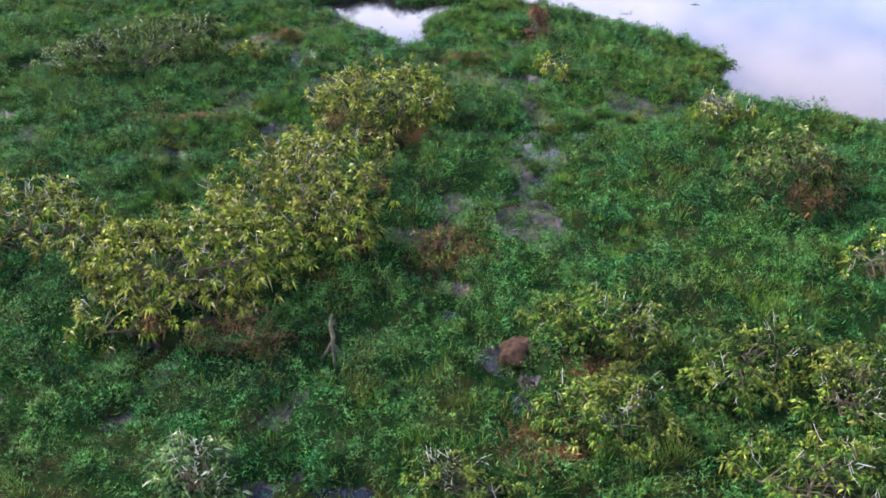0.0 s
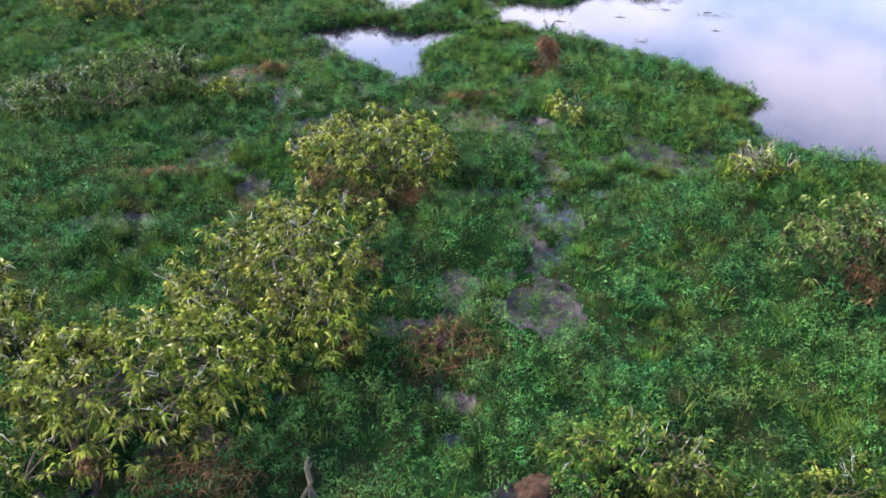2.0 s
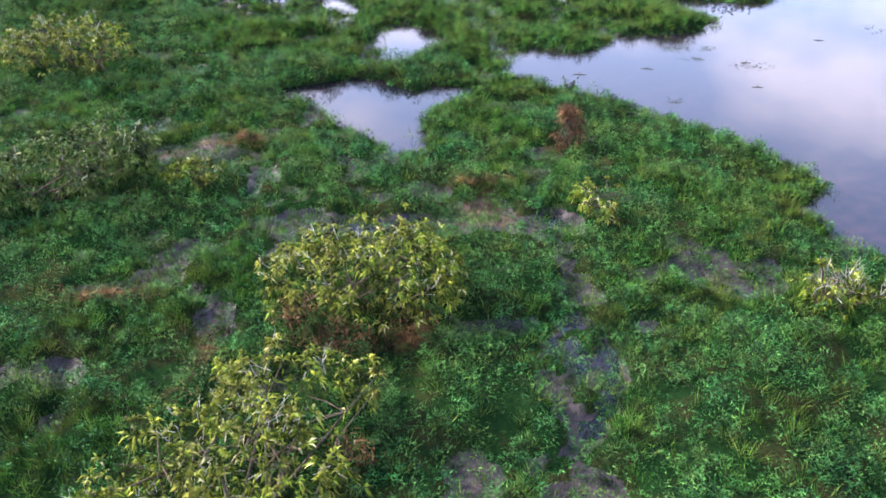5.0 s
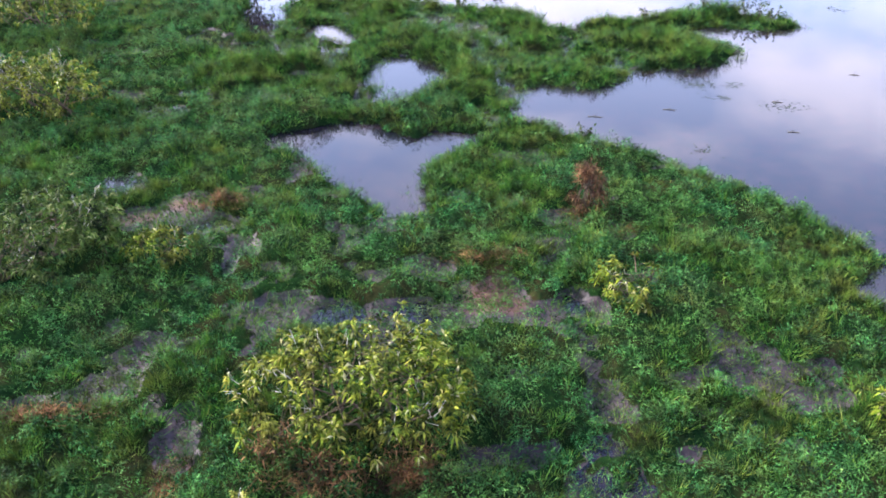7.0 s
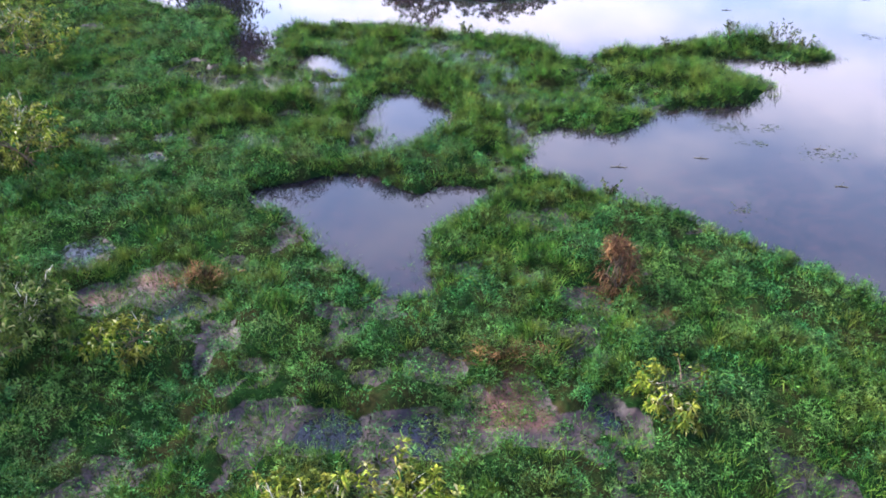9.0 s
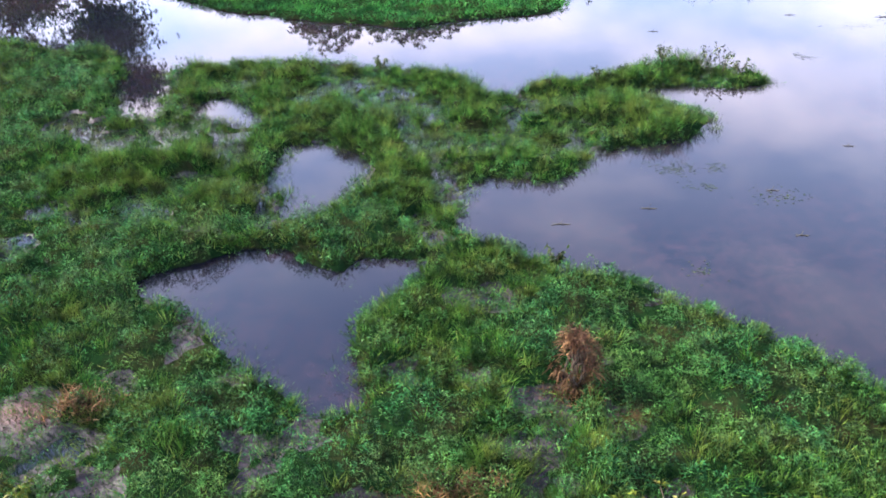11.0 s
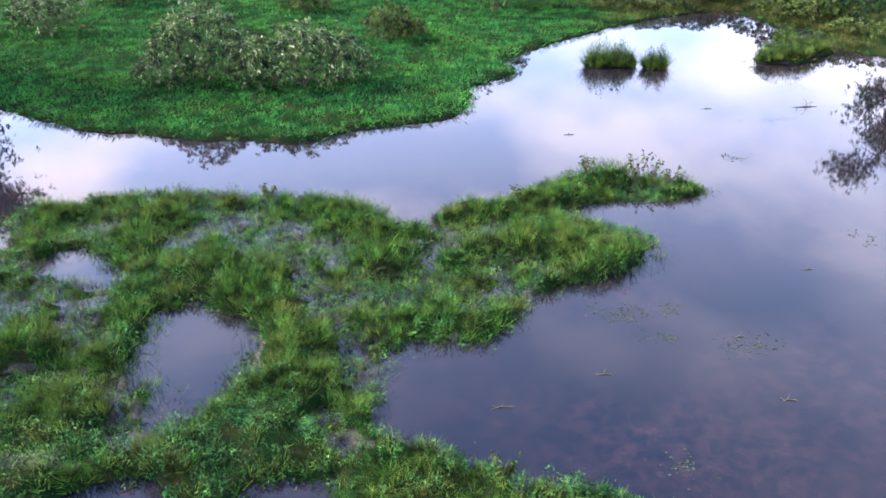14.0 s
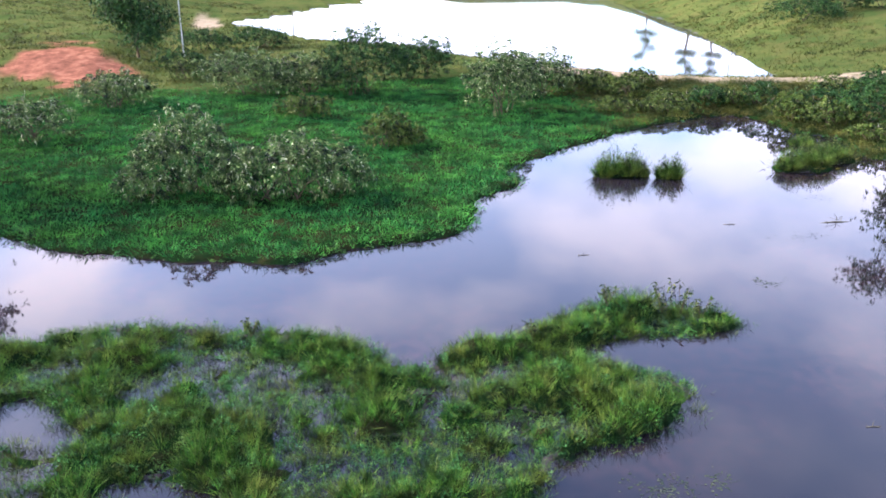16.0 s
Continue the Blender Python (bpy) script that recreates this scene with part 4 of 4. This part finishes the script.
BANK = "shrubs of the far bank"
GREY = "grey-green shrub with whitened twigs on the grassy far bank"
BIG = (0.16, 0.30, 0.065, 0.105)
for k, (x, y, lobes, leaf) in enumerate((
        (-2.3, 88.8, [(0.6, 0, 2.3, 2.1, 5.1), (-1.0, -0.3, 1.8, 1.7, 3.9), (-2.2, -1.4, 1.6, 1.4, 2.2), (1.6, -1.0, 1.8, 1.5, 3.2)], GREY_LEAF), (4.2, 85.8, [(0, 0, 3.2, 2.2, 3.8), (2.6, 0.2, 1.9, 1.6, 3.0), (-2.2, 0.5, 2.0, 1.8, 3.2)], GREY_LEAF),
        (12.0, 97.2, [(0, 0, 1.7, 1.4, 2.7), (1.6, 0.8, 1.3, 1.1, 1.6)], OLIVE_LEAF), (-13.9, 105.8, [(0, 0, 2.6, 2.0, 3.2)], GREY_LEAF), (-9.3, 118.0, [(0, 0, 3.1, 2.2, 3.1)], GREY_LEAF),
        (2.4, 121.4, [(0, 0, 4.0, 2.6, 4.2), (3.0, -0.6, 2.4, 1.9, 2.8)], GREY_LEAF), (8.6, 121.0, [(0, 0, 3.4, 2.4, 3.8)], GREY_LEAF), (14.2, 119.0, [(0, 0, 3.9, 2.8, 6.3), (-2.6, -0.5, 2.2, 2.0, 3.6)], TREE_LEAF),
        (21.7, 126.0, [(0, 0, 2.6, 2.0, 4.4), (-2.6, 0, 2.0, 1.8, 3.4)], TREE_LEAF), (7.0, 110.0, [(0, 0, 2.2, 1.5, 1.9)], OLIVE_LEAF), (23.6, 106.5, [(0, 0, 2.9, 2.3, 5.8), (1.8, 2.6, 2.5, 2.0, 5.0)], GREY_LEAF),
        (31.0, 115.0, [(0, 0, 2.9, 2.2, 4.1), (-2.8, -1.2, 2.2, 1.8, 3.4)], GREY_LEAF), (37.0, 116.4, [(0, 0, 1.9, 1.4, 2.0)], OLIVE_LEAF), (42.0, 116.4, [(0, 0, 1.9, 1.4, 1.8)], OLIVE_LEAF))):
    shrub("bank_shrub", x, y, lobes, GREY if leaf is GREY_LEAF else ("dark leafy tall shrub on the grassy far bank" if leaf is TREE_LEAF else "low yellow-green shrub on the grassy far bank"),
          BANK, 40 + k, leaf, 23, 0.12, BIG, 110 if leaf is GREY_LEAF else 14, stems=10)
for k, (x, y, w, h) in enumerate(((-3.7, 132.5, 2.2, 2.3), (-2.3, 157, 3.4, 2.8), (5.2, 158, 3.2, 3.0), (48.2, 104.6, 1.7, 2.0), (50.4, 99.2, 2.6, 2.2), (54.0, 102.2, 2.2, 2.2), (57.6, 100.0, 2.4, 3.0), (45.6, 105.6, 1.6, 1.5),
                                  (34.6, 106.6, 2.2, 1.2), (38.6, 105.0, 2.4, 1.4), (48.6, 90.6, 1.7, 1.2), (49.5, 87.4, 1.8, 1.3), (50.5, 84.4, 1.8, 1.1),
                                  (43.6, 105.8, 1.5, 2.0), (47.2, 98.6, 1.9, 2.4), (48.6, 95.4, 2.2, 2.2), (51.8, 94.6, 2.4, 2.6), (34.4, 115.2, 2.2, 1.8), (38.0, 113.0, 2.3, 1.7), (54.6, 97.6, 2.2, 2.8), (41.0, 108.6, 2.0, 1.3), (44.8, 107.4, 2.2, 1.5), (84, 148, 5.0, 3.6), (92, 152, 5.5, 4.2), (98, 149, 5.0, 3.8), (-4.6, 139.5, 2.4, 2.6))):
    shrub("bank_shrub", x, y, [(0, 0, w, w * 0.75, h), (w * 0.6, -0.3, w * 0.6, w * 0.5, h * 0.75)], ("dark green bush on the grassy slope behind the water" if y > 130 else "dark green bush at the foot of the earth dam") if y > 98 else "weedy olive bush at the lake's edge",
          "bushes by the dam", 70 + k, TREE_LEAF if k in (1, 2, 6, 4, 3, 13, 16, 19, 22, 23, 24, 25) else OLIVE_LEAF, 16, 0.15, BIG, 4, stems=6)


# ---- trees ----
def tree(x, y, tall, crown, label, seed, leaf=TREE_LEAF, clear=0.3, per=2600, leaf_long=0.33):
    rng = np.random.default_rng(seed)
    z0 = plan_height(x, y) - 0.1
    root = base_of("tree", x, y, z0, label, "tree", "trees round the water")
    r0, lines, ends = 0.028 * tall, [], []
    trunk = [(Vector((rng.normal() * 0.1 * k, rng.normal() * 0.1 * k, tall * 0.85 * k / 5)), r0 * (1 - 0.15 * k)) for k in range(6)]
    lines.append(trunk)
    for k in range(15):
        p, r = trunk[1 + k % 5]
        if p.z < tall * clear:
            p = trunk[2][0]
        a = k * 2.4 + rng.uniform(-0.4, 0.4)
        g = Vector((math.cos(a), math.sin(a), rng.uniform(0.25, 0.9))).normalized() * crown * rng.uniform(0.6, 1.0)
        m, e = p + g * 0.5 + Vector((0, 0, 0.3)), p + g
        lines.append([(p, r * 0.5), (m, r * 0.33), (e, r * 0.1)])
        ends += [e, m, p.lerp(e, 0.8)]
    v, f = tubes(lines, 6)
    part("trunk", mesh_of("trunk", v, f, BARK, True, 4), root, "brown trunk and limbs")
    ends.append(trunk[5][0])
    e = np.array([tuple(q) for q in ends])
    c = e[rng.integers(len(e), size=per)] + rng.normal(size=(per, 3)) * [crown * 0.2, crown * 0.2, crown * 0.15]
    c = np.repeat(c, 5, 0) + rng.normal(size=(per * 5, 3)) * 0.12
    n = len(c)
    v, f = leaves(c, unit(rng.normal(size=(n, 3)) + [0, 0, -0.2]), leaf_long * rng.uniform(0.65, 1.35, n), leaf_long * rng.uniform(0.3, 0.6, n), rng.uniform(0.1, 0.5, n)[:, None], rng)
    part("crown", mesh_of("crown", v, f, leaf), root)


tree(-9.8, 148, 11, 5.0, "dark green broad tree above the cut red bank", 5, clear=0.15, per=3600)
tree(-20.3, 92.8, 11.5, 5.4, "dark leafy tree at the water's edge", 6, clear=0.08, per=4200)
tree(-29, 100, 11.5, 5.2, "dark leafy tree on the bank beside another tree", 16, clear=0.08, per=3000)
tree(57, 93.5, 13.5, 4.0, "thin-crowned tree standing on the lake's bank", 7, per=1500)
tree(103.5, 214, 11, 2.6, "slender tree on the far slope behind the pond", 8, clear=0.3, per=1500, leaf_long=0.2)
tree(108.5, 212, 10.5, 2.2, "slender tree on the far slope behind the pond", 9, clear=0.3, per=1300, leaf_long=0.2)
tree(97.5, 223, 10, 2.8, "slender tree on the far slope behind the pond", 10, clear=0.3, per=1400, leaf_long=0.2)


# ---- single things ----
shrub("dead_bush", 4.75, 42.1, [(0, 0, 0.5, 0.45, 1.55), (0.1, -0.3, 0.42, 0.35, 0.95)], "dead rust-brown bush of dry drooping stalks in grass", "", 77, DRY_GRASS, 38, 0.28, (0.16, 0.40, 0.02, 0.045), 60, RUST_TWIG, 9, "bush")


def boulder(x, y, r):
    bm = bmesh.new()
    bmesh.ops.create_icosphere(bm, subdivisions=4, radius=r)
    for v in bm.verts:
        v.co *= 1 + 0.34 * noise.noise(v.co * 1.7 / r) + 0.15 * noise.noise(v.co * 5 / r) + 0.08 * noise.noise(v.co * 13 / r)
        v.co.z *= 0.75
    me = bpy.data.meshes.new("boulder")
    bm.to_mesh(me)
    bm.free()
    me.materials.append(STONE)
    for p in me.polygons:
        p.use_smooth = True
    ob = tagged(new("boulder", me), "brown rounded boulder beside a muddy pool", "rock")
    ob.matrix_world = pose(x, y, height(x, y) + r * 0.12, 0, 0, 30)


boulder(2.0, 16.85, 0.5)


def snag(x, y):
    root = base_of("dead_stump", x, y, height(x, y) - 0.1, "bare grey-brown dead stump with spreading roots", "stump")
    lines = [[((0, 0, 0.42), 0.075), ((0.03, 0.0, 0.75), 0.06), ((-0.02, 0.02, 1.1), 0.05), ((0.04, 0.03, 1.4), 0.03), ((0.05, 0.03, 1.42), 0.01)], [((0.0, 0.01, 1.05), 0.03), ((0.09, 0.03, 1.22), 0.018), ((0.12, 0.03, 1.3), 0.006)]]
    v, f = tubes(lines, 7)
    part("trunk", mesh_of("trunk", v, f, POST_WOOD, True, 4), root)
    for a, out, r in ((-0.5, 0.42, 0.055), (1.6, 0.34, 0.045), (3.5, 0.36, 0.06), (4.9, 0.5, 0.05)):
        c, q = math.cos(a) * out, math.sin(a) * out
        v, f = tubes([[((0, 0, 0.55), r), ((c * 0.35, q * 0.35, 0.36), r * 0.85), ((c * 0.8, q * 0.8, 0.12), r * 0.6), ((c * 1.15, q * 1.15, -0.05), r * 0.35)]], 6)
        part("root", mesh_of("root", v, f, POST_WOOD, True, 4), root)


snag(-2.8, 16.7)


def stick(x, y, lines, label, name="driftwood", category="driftwood"):
    v, f = tubes(lines, 5)
    ob = tagged(new(name, mesh_of(name, v, f, POST_WOOD, True, 4)), label, category)
    ob.matrix_world = pose(x, y, WATER_Z)


stick(33.2, 74.6, [[((-0.9, 0.1, -0.02), 0.03), ((0, 0, 0.03), 0.04), ((0.8, -0.1, 0.0), 0.02)], [((0.1, 0, -0.2), 0.022), ((0.05, 0, 0.3), 0.016), ((-0.12, 0.05, 0.5), 0.007)], [((0.3, 0, 0), 0.018), ((0.7, 0.3, 0.25), 0.008)], [((-0.4, 0.05, 0), 0.018), ((-0.8, -0.2, 0.22), 0.008)], [((0.1, 0, 0.1), 0.014), ((0.5, 0.1, 0.35), 0.006)], [((0.05, 0, 0.15), 0.012), ((-0.4, 0.2, 0.3), 0.005)]],
      "dead grey branch standing out of the lake water")
DRIFT = [(14.8, 49.2), (10.1, 51.7), (6.6, 50.9), (20.4, 56.2), (17.5, 73.2), (27.3, 75.7), (15.3, 52.6)]
for k, (x, y) in enumerate(DRIFT):
    u, w = 0.30 + 0.06 * (k % 3), 0.07 * (k % 2) - 0.03
    stick(x, y, [[((-u, w, 0.0), 0.010), ((-u * 0.3, 0.03, 0.015), 0.018), ((u * 0.4, -0.02, 0.012), 0.015), ((u, w * 0.5, -0.01), 0.006)], [((-u * 0.2, 0.03, 0.01), 0.012), ((0.02, 0.10, 0.10), 0.007), ((0.10, 0.16, 0.13), 0.003)],
                 [((u * 0.3, -0.02, 0.01), 0.010), ((u * 0.55, -0.12, 0.05), 0.004)], [((-u * 0.5, 0.02, 0.0), 0.010), ((-u * 0.8, 0.14, 0.03), 0.004)]], "small dark twiggy piece of driftwood afloat on the lake")


def pole(x, y, tall, r, name, label, category, material):
    root = base_of(name, x, y, plan_height(x, y) - 0.2, label, category)
    v, f = tubes([[((0, 0, 0), r), ((0, 0, tall * 0.5), r * 0.85), ((0, 0, tall), r * 0.65), ((0, 0, tall + 0.02), 0.01)]], 8)
    part("shaft", mesh_of("shaft", v, f, material, True, 4), root)
    return root


pole(-4.6, 152, 10, 0.09, "utility_pole", "pale grey slim pole beside the broad tree", "pole", POLE_GREY)
pole(11.3, 174.5, 4.2, 0.11, "wooden_post", "dark wooden post at the far pond's margin", "post", POST_WOOD)
pole(57.2, 124.2, 2.4, 0.07, "wooden_post", "thin wooden stake leaning over the far pond's shore", "post", POST_WOOD)


# ---- dry patches, floating leaves and the tall weeds at the water ----
DRY = [(2.3, 13.4, 0.8, 0.9), (0.1, 21.4, 1.1, 0.8), (-10.2, 31.6, 1.6, 0.35), (1.2, 38.6, 1.2, 0.4), (4.75, 41.8, 0.7, 0.6), (-6.6, 28.9, 0.3, 1.2), (-4.9, 17.0, 0.9, 0.5), (11.6, 24.2, 0.9, 0.6), (-2.6, 44.4, 0.3, 0.8), (-3.3, 29.3, 1.1, 0.6),
       (-1.2, 29.5, 0.9, 0.6), (3.9, 15.9, 0.8, 0.5), (-8.0, 42.6, 0.8, 0.5)]
parts_v, parts_f, k0 = [], [], 0
rng = np.random.default_rng(31)
for cx, cy, rx, ry in DRY:
    n = int(1100 * rx * ry) + 260
    x, y = cx + rng.normal(size=n) * rx * 0.55, cy + rng.normal(size=n) * ry * 0.55
    at = np.stack([x, y, at_plan("ground", x, y) + rng.uniform(0, 0.25, n)], 1)
    v, f = blades(at, unit(rng.normal(size=(n, 3)) * [0.9, 0.9, 0.3] + [0, 0, 0.35]), rng.uniform(0.16, 0.42, n), rng.uniform(0.012, 0.026, n), rng)
    parts_v.append(v)
    parts_f.append(f + k0)
    k0 += len(v)
stuff("dry_stalks", np.concatenate(parts_v), np.concatenate(parts_f), DRY_GRASS, "matted dry reddish-brown stalks among green weeds", "dry grass")


def floating_leaves(patches):
    """Small pale leaves of water weed, drifting in loose broken mats."""
    rng = np.random.default_rng(41)
    ring = np.array([0.25, 1.3, 2.35, 3.4, 4.45, 5.5, 6.05])
    vs, fs, k = [], [], 0
    for cx, cy, rx, ry, n in patches:
        x, y = cx + rng.normal(size=n) * rx, cy + rng.normal(size=n) * ry
        keep = (at_plan("dry", x, y) < -0.05) & (fbm(x, y, 0.5, 111, 2) > -0.05)
        for px, py in zip(x[keep], y[keep]):
            r, a = rng.uniform(0.02, 0.05), rng.uniform(0, 6.28)
            vs.append((px, py, WATER_Z + 0.006))
            vs += [(px + math.cos(a + t) * r, py + math.sin(a + t) * r * 0.8, WATER_Z + 0.007 + 0.004 * (t > 3)) for t in ring]
            fs += [(k, k + q, k + q + 1) for q in range(1, 7)]
            k += 8
    stuff("floating_leaves", vs, fs, PAD, "thin scatter of small floating leaves on the lake", "water plants")


floating_leaves([(12.2, 55.0, 0.55, 0.4, 170), (13.8, 54.8, 0.3, 0.25, 70), (12.9, 53.2, 0.4, 0.25, 70), (15.3, 52.1, 0.6, 0.35, 110), (24.2, 58.0, 0.4, 0.4, 80), (10.6, 47.4, 0.35, 0.3, 60), (24.4, 67.9, 0.45, 0.35, 120),
                 (35.5, 79, 0.8, 0.4, 90), (14.4, 54.3, 0.12, 0.12, 24), (29.5, 73.0, 1.2, 0.3, 60)])


def tall_weed(x, y, h, seed):
    rng = np.random.default_rng(seed)
    root = base_of("tall_weed", x, y, max(height(x, y), WATER_Z) - 0.05, "tall thin grey-green weed rising above the marsh grass", "weed", "tall weeds")
    lines, at, way = [], [], []
    for k in range(7):
        a = rng.uniform(0, 6.28)
        e = Vector((math.cos(a) * h * 0.35, math.sin(a) * h * 0.35, h * rng.uniform(0.7, 1.05)))
        lines.append([((0, 0, 0), 0.014), (tuple(e * 0.55 + Vector((0, 0, 0.1))), 0.010), (tuple(e), 0.005)])
        for q in range(14):
            at.append(tuple(e * rng.uniform(0.45, 1.0) + Vector(rng.normal(size=3)) * 0.05))
            way.append(rng.normal(size=3) + [0, 0, 0.2])
    v, f = tubes(lines, 4)
    part("stem", mesh_of("stem", v, f, BARK, True, 4), root)
    n = len(at)
    v, f = leaves(np.array(at), unit(np.array(way)), rng.uniform(0.12, 0.26, n), rng.uniform(0.05, 0.09, n), rng.uniform(0.1, 0.4, n)[:, None], rng)
    part("foliage", mesh_of("foliage", v, f, OLIVE_LEAF), root)


for k, (x, y, h) in enumerate(((18.6, 65.6, 1.6), (17.9, 65.9, 1.3), (19.2, 65.0, 1.1), (1.0, 67.9, 0.8), (15.4, 66.0, 1.0), (11.6, 64.5, 0.9), (5.6, 47.9, 0.8))):
    tall_weed(x, y, h, 90 + k)


# ---- clumps of tall grass on the two islets and at the lake's margin ----
def grass_clump(x, y, rx, ry, tall, seed, n=1500):
    rng = np.random.default_rng(seed)
    a, r = rng.uniform(0, 2 * math.pi, n), np.sqrt(rng.random(n))
    ex, ey = np.cos(a) * r * rx, np.sin(a) * r * ry
    way = unit(np.stack([np.cos(a) * r * 0.7, np.sin(a) * r * 0.7, np.full(n, 1.2)], 1) + rng.normal(size=(n, 3)) * [0.4, 0.4, 0.2])
    v, f = blades(np.stack([ex, ey, np.full(n, -0.1)], 1), way, tall * rng.uniform(0.35, 1.15, n) * (1.1 - 0.4 * r), rng.uniform(0.022, 0.045, n), rng)
    root = base_of("grass_clump", x, y, max(height(x, y), WATER_Z), "tall olive-green grass clump standing in the lake", "grass", "grass clumps in the lake")
    tagged(part("blade_mass", mesh_of("blade_mass", v, f, GRASS), root), kind="stuff")
    m = n
    a, r = rng.uniform(0, 2 * math.pi, m), np.sqrt(rng.random(m))
    at = np.stack([np.cos(a) * r * rx * 1.2, np.sin(a) * r * ry * 1.2, tall * rng.uniform(0.12, 0.95, m) * (1.15 - 0.75 * r ** 2)], 1)
    v, f = leaves(at, unit(rng.normal(size=(m, 3)) + [0, 0, 0.3]), rng.uniform(0.10, 0.22, m), rng.uniform(0.03, 0.06, m), rng.uniform(0.1, 0.5, m)[:, None], rng)
    tagged(part("leaf_mass", mesh_of("leaf_mass", v, f, OLIVE_LEAF), root), kind="stuff")


for k, (x, y, rx, ry, tall) in enumerate(((24.65, 86.7, 0.5, 0.4, 1.69), (25.45, 87.0, 0.6, 0.5, 2.21), (26.15, 86.3, 0.5, 0.4, 1.43), (26.75, 86.6, 0.5, 0.4, 1.95), (27.25, 86.2, 0.3, 0.3, 0.91), (28.35, 85.4, 0.4, 0.4, 1.43), (29.05, 85.2, 0.4, 0.3, 1.69),
                                           (37.4, 84.8, 0.8, 0.6, 1.0), (38.6, 85.6, 1.0, 0.7, 1.5), (39.8, 85.0, 1.0, 0.7, 1.2), (40.6, 86.4, 0.8, 0.6, 1.6), (42.2, 86.6, 1.0, 0.8, 1.3), (43.4, 87.4, 0.9, 0.7, 1.1), (43.2, 91.4, 0.8, 0.6, 1.0))):
    grass_clump(x, y, rx, ry, tall, 200 + k, 650)
